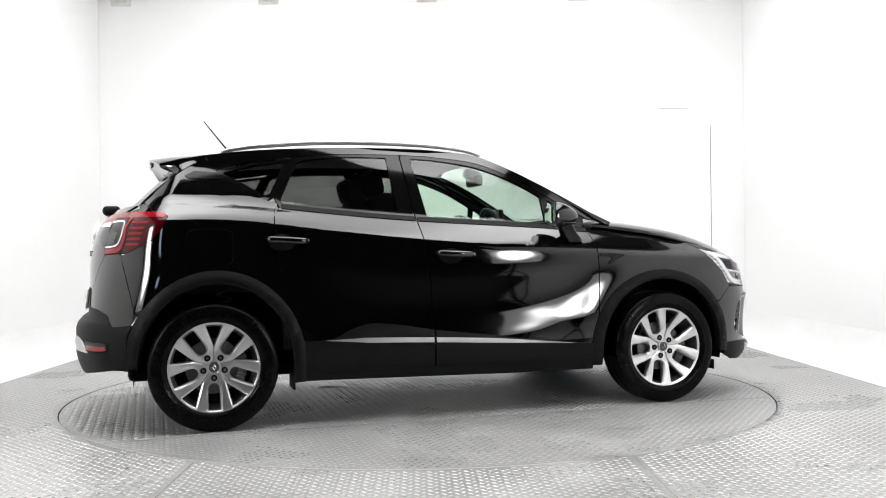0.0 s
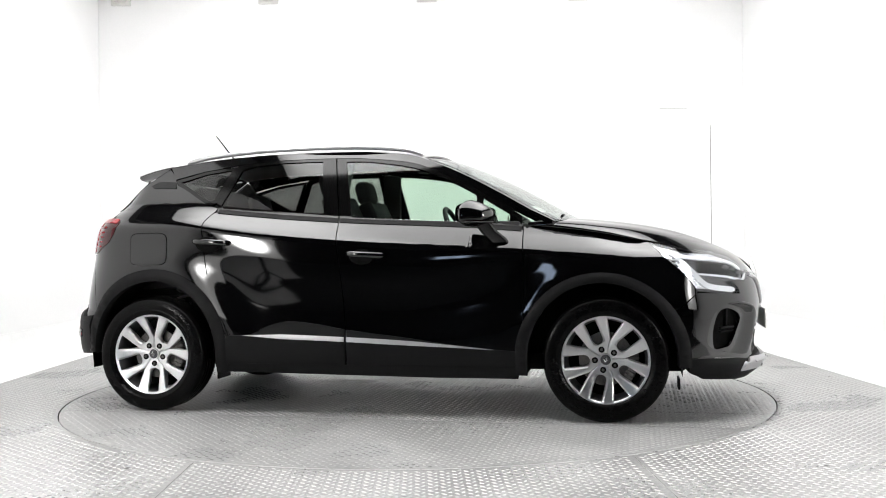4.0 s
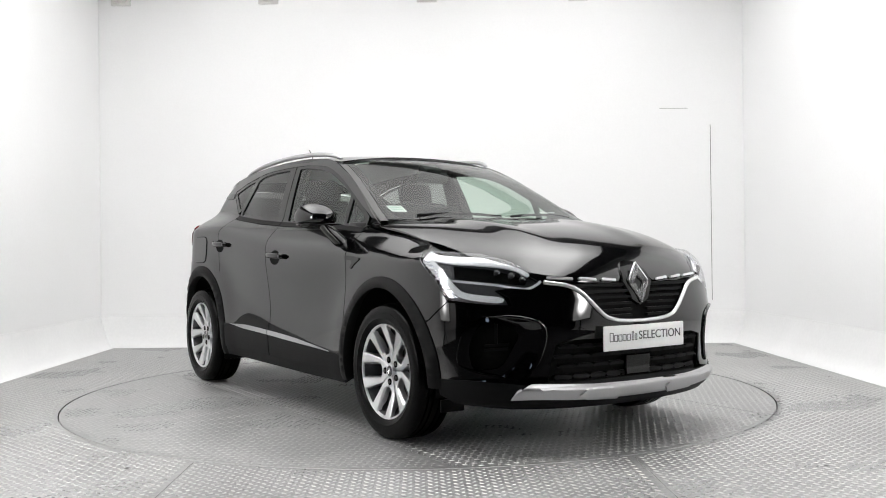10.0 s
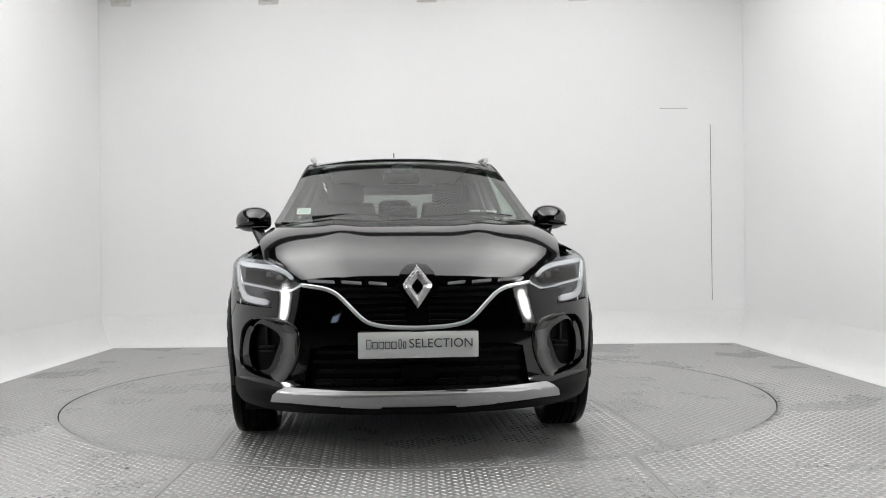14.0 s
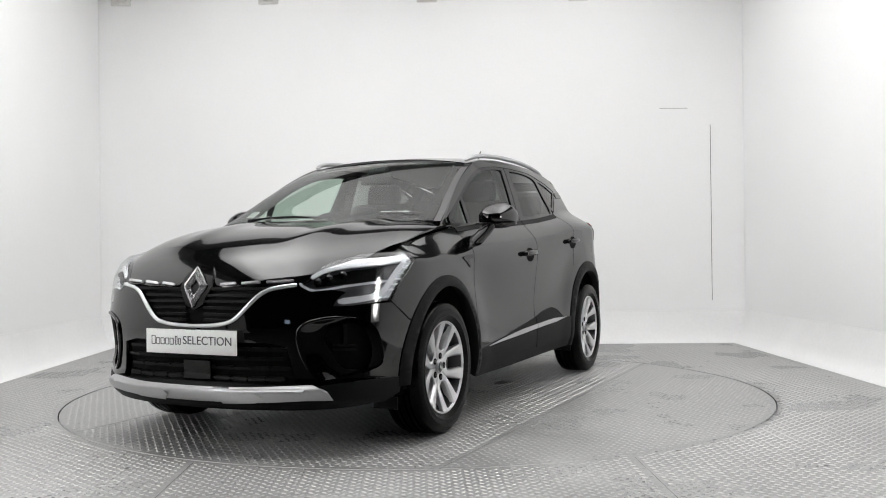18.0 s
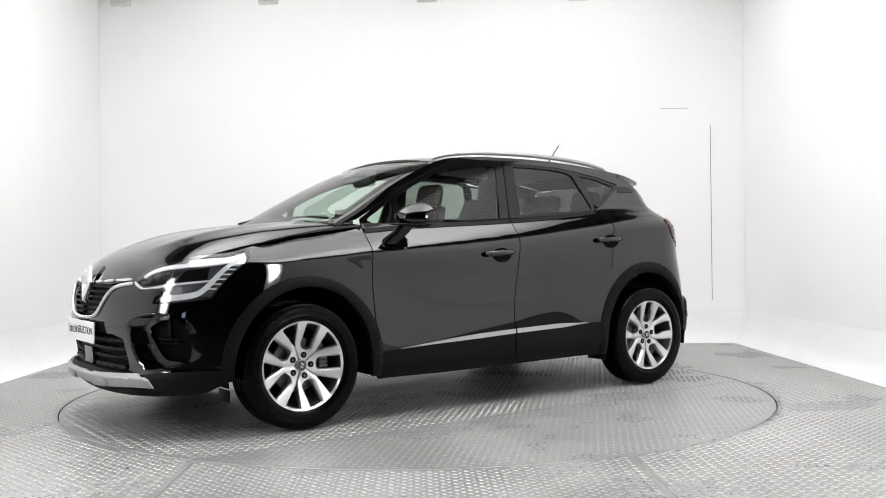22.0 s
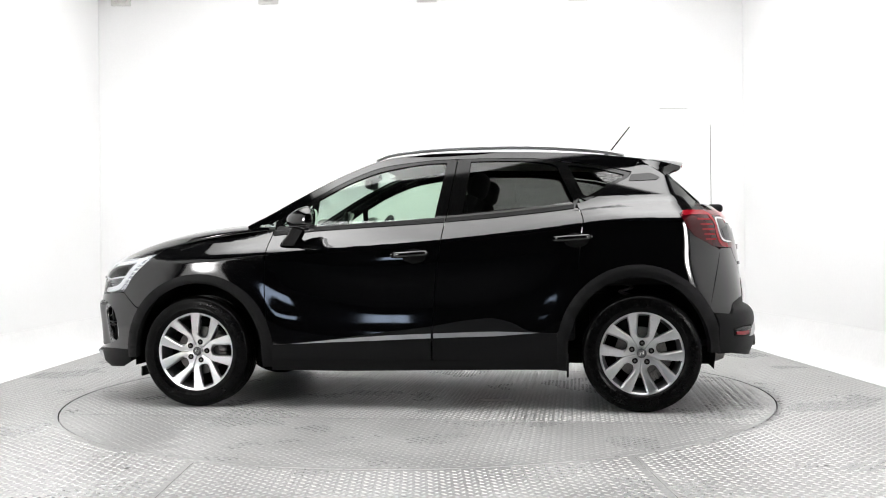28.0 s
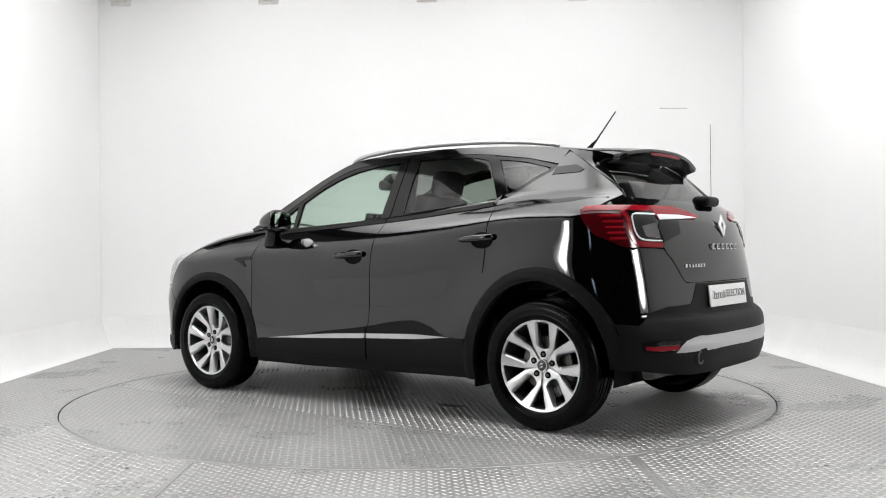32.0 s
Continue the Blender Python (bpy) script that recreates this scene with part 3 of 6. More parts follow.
def flank(x, z):
    """Half width at x and z, turned in towards nose and tail."""
    w = profile(x, z)
    if x > FX1:
        s = min(0.9999, (x - FX1) / (nose(z) - FX1))
        w *= (1 - s ** FNX) ** (1 / nose_bow(z))
    elif x < RX1:
        s = min(0.9999, (RX1 - x) / (RX1 - tail(z)))
        w *= (1 - s ** RNX) ** (1 / tail_bow(z))
    return w


def flank_of(side):
    return lambda x, z: (x, side * flank(x, z), z)


def front(v, z):
    """The nose: v runs from -1 (right flank) through 0 (middle) to 1 (left flank)."""
    a = (1 - min(1.0, abs(v))) * math.pi / 2
    x = FX1 + (nose(z) - FX1) * max(0.0, math.sin(a)) ** (2 / FNX)
    return (x, math.copysign(profile(x, z) * max(0.0, math.cos(a)) ** (2 / nose_bow(z)), v), z)


def rear(v, z):
    a = (1 - min(1.0, abs(v))) * math.pi / 2
    x = RX1 + (tail(z) - RX1) * max(0.0, math.sin(a)) ** (2 / RNX)
    return (x, math.copysign(profile(x, z) * max(0.0, math.cos(a)) ** (2 / tail_bow(z)), v), z)


def fy(y, z):
    """v on the nose at half width y."""
    w = profile(1.9, z)
    for _ in range(4):
        v = 1 - math.acos(min(1, (abs(y) / w)) ** (nose_bow(z) / 2)) / (math.pi / 2)
        w = profile(front(v, z)[0], z)
    return math.copysign(v, y), z


def fx(x, z, side=1):
    return side * (1 - math.asin(min(1, max(0, (x - FX1) / (nose(z) - FX1)) ** (FNX / 2))) / (math.pi / 2)), z


def ry(y, z):
    w = profile(-1.8, z)
    for _ in range(4):
        v = 1 - math.acos(min(1, (abs(y) / w)) ** (tail_bow(z) / 2)) / (math.pi / 2)
        w = profile(rear(v, z)[0], z)
    return math.copysign(v, y), z


def rx(x, z, side=1):
    return side * (1 - math.asin(min(1, max(0, (RX1 - x) / (RX1 - tail(z))) ** (RNX / 2))) / (math.pi / 2)), z


crown = curve((0.8, 1.115), (1.086, 1.108), (1.265, 1.096), (1.534, 1.063), (1.714, 1.026), (1.893, 0.970), (2.037, 0.904), (2.108, 0.846), (2.15, 0.795), (2.19, 0.72))


def bonnet(x, y):
    w = profile(1.5, 0.85)
    bow = (nose(0.8) - FX1) * (1 - (1 - min(0.999, abs(y) / w) ** 2.2) ** (1 / FNX))
    ridge = 0.010 * math.exp(-((abs(y) - 0.40 + 0.10 * (x - 1.1)) / 0.085) ** 2) * max(0, min(1, (2.0 - x) / 0.3))
    return (x, y, crown(x + bow) - 0.030 * (abs(y) / 0.75) ** 9 + ridge - 0.004)


ridge_z = curve((-1.7, 1.452), (-1.55, 1.468), (-1.35, 1.490), (-1.1, 1.520), (-0.9, 1.535), (-0.7, 1.545), (-0.4, 1.552), (-0.05, 1.550), (0.14, 1.538), (0.28, 1.521), (0.40, 1.502), (0.5, 1.478))


def roof_top(x, y):
    k = max(0.0, min(1.0, (x + 0.15) / 0.5))
    return (x, y, ridge_z(x) - (0.030 + 0.032 * k * k * (3 - 2 * k)) * (abs(y) / 0.6) ** 2.6)


pillar_x = curve((1.06, 1.08), (1.110, 0.994), (1.138, 0.934), (1.231, 0.769), (1.322, 0.603), (1.403, 0.438), (1.469, 0.273), (1.512, 0.13))
pillar_y = curve((1.05, 0.735), (1.1, 0.71), (1.3, 0.635), (1.46, 0.575), (1.5, 0.56))


def screen(y, z):
    t = y / pillar_y(z)
    return (pillar_x(z) + 0.015 + 0.15 * (1 - t * t), y, z)


def gate_glass(y, z):
    c = -1.755 + (z - 1.18) * 1.03 + 0.25 * (z - 1.18) * (1.42 - z)
    return (c + 0.06 * (abs(y) / 0.55) ** 2.5, y, z)


def arc(cx, cz, ax, az, a0, a1, n=24):
    return [(cx + ax * math.cos(radians(a0 + (a1 - a0) * i / n)), cz + az * math.sin(radians(a0 + (a1 - a0) * i / n))) for i in range(n + 1)]


car = new("car")
tagged(car, "glossy black compact crossover car with silver alloy wheels, on the turntable", "car")

# arch outlines: (x, z), from the rear foot over the top to the front foot
ARCH_F = dict(c=(1.300, 0.335), o=(0.465, 0.467), i=(0.398, 0.412))
ARCH_R = dict(c=(-1.303, 0.335), o=(0.462, 0.502), i=(0.395, 0.432))
A_LINE = [(1.02, 1.095), (0.934, 1.138), (0.769, 1.231), (0.603, 1.322), (0.438, 1.403), (0.273, 1.471), (0.14, 1.502), (-0.1, 1.519), (-0.4, 1.522), (-0.7, 1.516), (-0.95, 1.503), (-1.15, 1.486), (-1.34, 1.462)]
F_LINE = [(0.865, 1.118), (0.769, 1.178), (0.603, 1.270), (0.438, 1.358), (0.273, 1.425), (0.14, 1.456), (-0.1, 1.480), (-0.245, 1.484)]
R_LINE = [(-0.255, 1.484), (-0.4, 1.484), (-0.7, 1.478), (-0.87, 1.462), (-0.95, 1.449)]
B_LINE = [(-0.250, 1.460), (-0.211, 1.227), (-0.188, 1.06), (-0.182, 1.006), (-0.147, 0.754), (-0.125, 0.439), (-0.120, 0.30)]
D_FRONT = [(0.872, 1.060), (0.882, 0.932), (0.891, 0.805), (0.881, 0.552), (0.854, 0.372), (0.845, 0.29)]
D_REAR = [(-0.955, 1.200), (-0.985, 1.15), (-1.002, 1.094), (-0.992, 1.015), (-0.976, 0.87), (-0.955, 0.76)]
CLAD = curve((-0.86, 0.449), (-0.734, 0.449), (-0.66, 0.47), (-0.593, 0.505), (-0.468, 0.532), (-0.311, 0.518), (-0.124, 0.486), (0.252, 0.440), (0.567, 0.396), (0.86, 0.374))
STRIP = curve((-0.75, 0.452), (-0.128, 0.432), (0.3, 0.412), (0.72, 0.384))


def sample(f, x0, x1, n=20):
    return [(x0 + (x1 - x0) * i / n, f(x0 + (x1 - x0) * i / n)) for i in range(n + 1)]


def cut_x(line, z):
    for (xa, za), (xb, zb) in zip(line, line[1:]):
        if (za - z) * (zb - z) <= 0 and za != zb:
            return xa + (xb - xa) * (z - za) / (zb - za)
    return line[-1][0]


g = 0.003
for side in (-1, 1):
    S = flank_of(side)
    # ---- front wing
    af = ARCH_F
    wing = spline(D_FRONT[:5], 4)
    wing = [(x + g, z) for x, z in wing if z > 0.385]
    outline = wing + arc(*af["c"], af["o"][0] - 0.02, af["o"][1] - 0.02, 172, 36, 30) + [(1.705, 0.61), (1.80, 0.695), (1.732, 0.79), (1.617, 0.890), (1.565, 0.952)]
    outline += [(x, bonnet(x, 0.75)[2]) for x in (1.50, 1.40, 1.30, 1.20, 1.10, 1.0, 0.93)] + [(0.895, 1.045)]
    part("front_wing", patch(outline, S, 0.03, 0.018), M_PAINT, car)
    # wing ornament behind the arch
    orn = [(0.898, 0.905), (0.97, 0.903), (1.048, 0.893), (1.052, 0.884), (1.0, 0.862), (0.958, 0.836), (0.945, 0.842), (0.972, 0.868), (0.965, 0.880), (0.898, 0.884)]
    part("wing_trim", patch(orn, S, 0.03, 0.02, off=0.005, depth=0.006), M_GLOSS, car, "slim gloss black wing ornament")
    # ---- front door
    sill_z = 0.345
    f_edge = [(x - g, z) for x, z in spline(D_FRONT, 4)]
    b_edge = [(x + g, z) for x, z in spline(B_LINE[2:], 4)]
    top = sample(lambda x: belt(x) - 0.012, -0.19, 0.872, 16)
    low = sample(lambda x: CLAD(x) + 0.002, cut_x(f_edge, 0.378), -0.122, 20)
    fd = top + [p for p in f_edge if CLAD(p[0]) + 0.012 < p[1] < 1.04] + low + [p for p in b_edge[::-1] if 0.50 < p[1] < 1.09]
    front_door = part("front_door", patch(fd, S, 0.03, 0.018), M_PAINT, car)
    cl = sample(CLAD, -0.119, 0.851, 22) + [(0.846, 0.30), (0.84, 0.292)] + [(-0.117, 0.292)]
    part("door_cladding", patch(cl, S, 0.05, 0.03, off=0.008, depth=0.014), M_CLAD, front_door, "textured black plastic door cladding")
    st = [(x, STRIP(x) + 0.013 * min(1, (0.725 - x) / 0.5)) for x in (-0.118, 0.0, 0.15, 0.3, 0.45, 0.6, 0.7)] + [(0.722, STRIP(0.72))] + [(x, STRIP(x) - 0.013 * min(1, (0.725 - x) / 0.5)) for x in (0.7, 0.6, 0.45, 0.3, 0.15, 0.0, -0.118)]
    part("silver_strip", patch(st, S, 0.05, 0.03, off=0.016, depth=0.01), M_SILVER, front_door, "satin silver door strip")
    # ---- rear door
    top = sample(lambda x: belt(x) - 0.012, -0.95, -0.196, 14)
    ra = ARCH_R
    r_edge = [(x + g, z) for x, z in spline(D_REAR, 4)]
    arch_part = [p for p in arc(*ra["c"], ra["o"][0] - 0.02, ra["o"][1] - 0.02, 10, 62, 14) if p[1] > 0.47]
    rd = top + [(x - g, z) for x, z in spline(B_LINE[2:], 4) if 0.50 < z < 1.09] + sample(lambda x: CLAD(x) + 0.002, -0.128, -0.845, 22) + arch_part[:-1]
    rd += [p for p in r_edge[::-1] if p[1] > 0.78 and p[1] < 1.17]
    rear_door = part("rear_door", patch(rd, S, 0.03, 0.018), M_PAINT, car)
    cl = sample(CLAD, -0.845, -0.131, 18) + [(-0.128, 0.292), (-0.855, 0.292)]
    part("door_cladding", patch(cl, S, 0.05, 0.03, off=0.008, depth=0.014), M_CLAD, rear_door, "textured black plastic door cladding")
    st = [(-0.745, STRIP(-0.745))] + [(x, STRIP(x) + 0.013 * min(1, (x + 0.75) / 0.25)) for x in (-0.7, -0.6, -0.5, -0.3, -0.133)] + [(x, STRIP(x) - 0.013 * min(1, (x + 0.75) / 0.25)) for x in (-0.133, -0.3, -0.5, -0.6, -0.7)]
    part("silver_strip", patch(st, S, 0.05, 0.03, off=0.016, depth=0.01), M_SILVER, rear_door, "satin silver door strip")
    # ---- sill below the doors
    sl = [(-0.86, 0.289), (0.845, 0.289), (0.85, 0.225), (0.4, 0.222), (-0.5, 0.235), (-0.86, 0.240)]
    part("sill", patch(sl, S, 0.08, 0.025, off=0.004, depth=0.05), M_CLAD, car, "textured black plastic sill")
    # ---- arch mouldings
    for nm, ad, feet in (("front_arch_moulding", ARCH_F, (0.25, 0.30)), ("rear_arch_moulding", ARCH_R, (0.24, 0.345))):
        (cx, cz), (ox, oz), (ix, iz) = ad["c"], ad["o"], ad["i"]
        back, fore = (feet[0], feet[1]) if cx > 0 else (feet[1], feet[0])
        ol = [(cx - ox, back)] + arc(cx, cz, ox, oz, 180, 0, 36) + [(cx + ox, fore)]
        il = [(cx + ix, fore)] + arc(cx, cz, ix, iz, 0, 180, 36) + [(cx - ix, back)]

        def swell(x, z, cx=cx, cz=cz, ox=ox, oz=oz, ix=ix, iz=iz):
            q = math.hypot((x - cx) / ox, max(0, z - cz) / oz) if z > cz else abs(x - cx) / ox
            t = max(0.0, min(1.0, (1 - q) / (1 - ix / ox)))
            return 0.006 + 0.014 * math.sin(math.pi * min(1, t * 1.1) * 0.75)
        part(nm, patch(ol + il, S, 0.05, 0.04, off=swell, depth=0.05), M_CLAD, car, "textured black plastic wheel arch moulding")
    # ---- rear quarter
    q = [(x - g, z) for x, z in spline(D_REAR, 4) if z < 1.19 and z > 0.775]
    q += arc(*ra["c"], ra["o"][0] - 0.02, ra["o"][1] - 0.02, 55, 152, 26)
    q += [(-1.70, 0.585), (-1.735, 0.75), (-1.775, 0.915), (-1.70, 0.955), (-1.615, 1.01), (-1.56, 1.105), (-1.60, 1.13), (-1.66, 1.205)]
    q += [(-1.60, 1.262), (-1.52, 1.33), (-1.43, 1.395), (-1.345, 1.448)] + [(-1.30, 1.41), (-1.285, 1.372)] + [(-1.265, 1.345), (-1.18, 1.302), (-1.10, 1.252), (-1.03, 1.212), (-0.97, 1.196)]
    quarter = part("rear_quarter", patch(q, S, 0.03, 0.018), M_PAINT, car)
    # slot trim beside the quarter window
    tr = [(-1.285, 1.365), (-1.40, 1.372), (-1.45, 1.345), (-1.43, 1.33), (-1.27, 1.325)]
    part("pillar_trim", patch(tr, S, 0.04, 0.03, off=0.004, depth=0.006), M_GLOSS, quarter)
    # ---- roof side and pillars
    up = spline(A_LINE, 4)
    dn = spline([(0.895, 1.110)] + F_LINE[1:-1], 4) + R_LINE + [(-1.10, 1.428), (-1.29, 1.385)]
    part("roof_side", patch(up + dn[::-1] if dn[0][0] > dn[-1][0] else up + dn, S, 0.05, 0.03), M_PAINT, car)
    # ---- door frames and windows
    fl = spline(F_LINE, 4)
    hole = spline([(-0.190, 1.462), (-0.056, 1.458), (0.139, 1.432), (0.27, 1.400), (0.433, 1.336), (0.563, 1.268), (0.60, 1.246)], 3) + [(0.612, 1.085), (0.46, 1.094), (0.15, 1.109), (-0.125, 1.127)]
    tri = [(0.640, 1.228), (0.70, 1.19), (0.80, 1.130), (0.83, 1.105), (0.79, 1.087), (0.645, 1.087)]
    outer = [(0.868, 1.062)] + fl + [(-0.247, 1.46), (-0.211, 1.227), (-0.19, 1.105)] + sample(lambda x: belt(x) - 0.010, -0.18, 0.80, 10)
    part("window_frame", patch(outer, S, 0.06, 0.05, off=-0.003, depth=0.02, holes=[hole, tri]), M_GLOSS, front_door, "gloss black window frame")
    part("window_pane", patch(hole, S, 0.08, 0.06, off=-0.010, depth=0), M_GLASS, front_door, "green-tinted clear glass")
    part("window_pane", patch(tri, S, 0.08, 0.06, off=-0.010, depth=0), M_GLASS, front_door, "small triangular pane")
    hole = spline([(-0.335, 1.466), (-0.52, 1.466), (-0.72, 1.456), (-0.815, 1.440), (-0.85, 1.425)], 3) + [(-0.95, 1.215), (-0.94, 1.195), (-0.70, 1.180), (-0.40, 1.158), (-0.295, 1.152)]
    outer = [(-0.257, 1.478)] + R_LINE[:-1] + [(-0.885, 1.45), (-0.985, 1.235), (-0.960, 1.178)] + sample(lambda x: belt(x) - 0.010, -0.94, -0.20, 10) + [(-0.217, 1.227)]
    part("window_frame", patch(outer, S, 0.06, 0.05, off=-0.003, depth=0.02, holes=[hole]), M_GLOSS, rear_door, "gloss black window frame")
    part("window_pane", patch(hole, S, 0.08, 0.06, off=-0.010, depth=0), M_PRIV, rear_door, "dark privacy glass")
    qf = [(-0.885, 1.452), (-0.97, 1.442), (-1.10, 1.425), (-1.285, 1.378), (-1.262, 1.345), (-1.18, 1.300), (-1.10, 1.250), (-1.03, 1.21), (-0.985, 1.232)]
    qh = [(-0.915, 1.432), (-0.97, 1.426), (-1.09, 1.408), (-1.25, 1.366), (-1.235, 1.355), (-1.165, 1.318), (-1.09, 1.272), (-1.03, 1.240), (-1.005, 1.250)]
    qp = part("quarter_window", patch(qf, S, 0.06, 0.05, off=-0.003, depth=0.02, holes=[qh]), M_GLOSS, car, "gloss black quarter window surround")
    part("window_pane", patch(qh, S, 0.08, 0.06, off=-0.010, depth=0), M_PRIV, qp, "dark privacy glass")
    bs = [(x, belt(x) - 0.002 + 0.007) for x in (0.865, 0.6, 0.3, 0.0, -0.186)] + [(x, belt(x) - 0.019) for x in (-0.186, 0.0, 0.3, 0.6, 0.865)]
    part("belt_seal", patch(bs, S, 0.08, 0.05, off=0.004, depth=0.006), M_CLAD, front_door, "matt black belt seal")
    bs = [(x, belt(x) + 0.005) for x in (-0.198, -0.5, -0.8, -0.95)] + [(x, belt(x) - 0.019) for x in (-0.95, -0.8, -0.5, -0.198)]
    part("belt_seal", patch(bs, S, 0.08, 0.05, off=0.004, depth=0.006), M_CLAD, rear_door, "matt black belt seal")
    # ---- handles: a bowed bar over a flat dark patch that paints the cup's shade
    for hx, hz, dr in ((0.0, 0.905, front_door), (-0.937, 0.987, rear_door)):
        pts = []
        for i in range(13):
            t = i / 12
            x = hx - 0.11 + 0.22 * t
            z = hz + 0.004 - 0.012 * (t - 0.5)
            pts.append((x, side * (flank(x, z) + 0.004 + 0.030 * math.sin(math.pi * t) ** 0.4), z))
        part("handle", tube(pts, [0.011] + [0.0135] * 11 + [0.011], 10, flat=1.3), M_PAINT, dr)
        cup = [(hx - 0.005 + 0.072 * math.cos(a) - 0.02, hz - 0.008 + 0.044 * math.sin(a)) for a in (2 * math.pi * i / 24 for i in range(24))]
        part("handle_cup_shade", patch(cup, S, 0.02, 0.02, off=0.0015, depth=0), M_UNDER, dr)
        part("lock_cap", box(hx + 0.095, side * (flank(hx, hz) + 0.028), hz, 0.03, 0.012, 0.02, 0.004), M_PAINT, dr)
    # ---- mirror: a shell with a round back and a flat underside, on a slanted foot
    mb = bmesh.new()
    bmesh.ops.create_uvsphere(mb, u_segments=32, v_segments=20, radius=1.0)
    sq = lambda c, e: math.copysign(abs(c) ** e, c)
    for v in mb.verts:
        x, y, z = v.co
        back = 0.035 * max(0.0, y) + 0.012 * y * y
        fx_ = 0.125 * sq(x, 0.85) if x > 0 else 0.030 * sq(x, 0.6)
        up = (0.088 if z > 0 else 0.060) * sq(z, 0.75)
        up *= 1 - 0.38 * max(0.0, x) - 0.10 * max(0.0, y)
        v.co = (0.612 + fx_ - back, side * (0.897 + 0.106 * sq(y, 0.75)), 1.112 + up)
    bmesh.ops.recalc_face_normals(mb, faces=mb.faces)
    mirror = part("door_mirror", smooth_all(mb, 60), M_PAINT, car, "gloss black door mirror")
    gl = bmesh.new()
    vs = [gl.verts.new((0.570 - 0.035 * max(0.0, math.cos(a)), side * (0.893 + 0.085 * sq(math.cos(a), 0.6)), 1.122 + (0.060 if math.sin(a) > 0 else 0.045) * sq(math.sin(a), 0.6))) for a in (2 * math.pi * i / 28 for i in range(28))]
    gl.faces.new(vs)
    part("mirror_glass", gl, M_CHROME, mirror)
    band = [(0.738 - 0.15 * t * t - 0.012 * (t < 0.05), side * (0.80 + 0.205 * math.sin(1.45 * t)), 1.078) for t in (i / 10 for i in range(11))]
    part("lower_shell", tube(band, [0.004] + [0.006] * 9 + [0.004], 8), M_GLOSS, mirror)
    foot = bmesh.new()
    rows = []
    for x0, x1, yc, hw, z in ((0.690, 0.805, 0.800, 0.045, 0.968), (0.680, 0.790, 0.815, 0.044, 0.990), (0.650, 0.745, 0.845, 0.038, 1.030), (0.620, 0.715, 0.872, 0.034, 1.075)):
        rows.append([foot.verts.new(((x0 + x1) / 2 + (x1 - x0) / 2 * sq(math.cos(a), 0.6), side * (yc + hw * sq(math.sin(a), 0.6)), z)) for a in (2 * math.pi * i / 20 for i in range(20))])
    for p, q in zip(rows, rows[1:]):
        for j in range(20):
            foot.faces.new((p[j], p[(j + 1) % 20], q[(j + 1) % 20], q[j]))
    foot.faces.new(rows[0])
    foot.faces.new(rows[-1])
    bmesh.ops.recalc_face_normals(foot, faces=foot.faces)
    part("foot", smooth_all(foot, 50), M_GLOSS, mirror, "gloss black mirror foot on the door")
# ---------------------------------------------------------------- the car: nose
def mirrored(half):
    """A closed outline across the middle from its left half, listed from the top middle round to the bottom middle."""
    return half + [(-v, z) for v, z in half[::-1]]


def thin(pts, tol=1e-4):
    out = []
    for p in pts:
        if not out or math.hypot(p[0] - out[-1][0], p[1] - out[-1][1]) > tol:
            out.append(p)
    if math.hypot(out[0][0] - out[-1][0], out[0][1] - out[-1][1]) < tol:
        out.pop()
    return out


TRIM = [(0.505, 0.783), (0.470, 0.778), (0.40, 0.766), (0.350, 0.742), (0.300, 0.695), (0.25, 0.645), (0.205, 0.616), (0.12, 0.600), (0.0, 0.595)]
trim_line = spline(TRIM, 4)
af = ARCH_F
bump_half = [fy(y + 1e-4, z - 0.006) for y, z in trim_line[::-1]]
bump_half += [fy(0.56, 0.748), fy(0.64, 0.755), fy(0.69, 0.745), fy(0.650, 0.712), fy(0.645, 0.678), fy(0.73, 0.682), fx(1.80, 0.690), fx(1.708, 0.605)]
bump_half += [fx(x, z) for x, z in arc(*af["c"], af["o"][0] - 0.02, af["o"][1] - 0.02, 34, 6, 8)] + [fx(1.745, 0.345)]
bump_half += [fy(0.78, 0.345), fy(0.66, 0.335), fy(0.60, 0.325), fy(0.50, 0.34), fy(0.47, 0.50), fy(0.38, 0.520), fy(0.0, 0.520)]
HOLE = [(0.745, 0.626), (0.68, 0.632), (0.60, 0.622), (0.545, 0.600), (0.520, 0.560), (0.526, 0.48), (0.553, 0.40), (0.592, 0.352), (0.68, 0.360), (0.775, 0.385), (0.812, 0.42), (0.812, 0.50), (0.795, 0.58)]
POCKET = [(0.735, 0.604), (0.675, 0.588), (0.625, 0.545), (0.648, 0.470), (0.682, 0.402), (0.73, 0.388), (0.772, 0.390), (0.788, 0.48), (0.772, 0.57)]
hole_of = lambda sg: spline([fy(sg * y, z) for y, z in HOLE], 3, True)
bumper = part("front_bumper", patch(thin(mirrored(bump_half)), front, 0.05, 0.03, holes=[hole_of(-1), hole_of(1)]), M_PAINT, car)
# lower plastic apron
ap = [fy(0.0, 0.335), fy(0.60, 0.325), fy(0.66, 0.333), fy(0.78, 0.343), fx(1.745, 0.343), fx(1.75, 0.27), fy(0.80, 0.235), fy(0.62, 0.215), fy(0.0, 0.205)]
part("apron", patch(thin(mirrored(ap)), front, 0.05, 0.025, off=0.002, depth=0.08), M_CLAD, bumper, "textured black plastic apron")
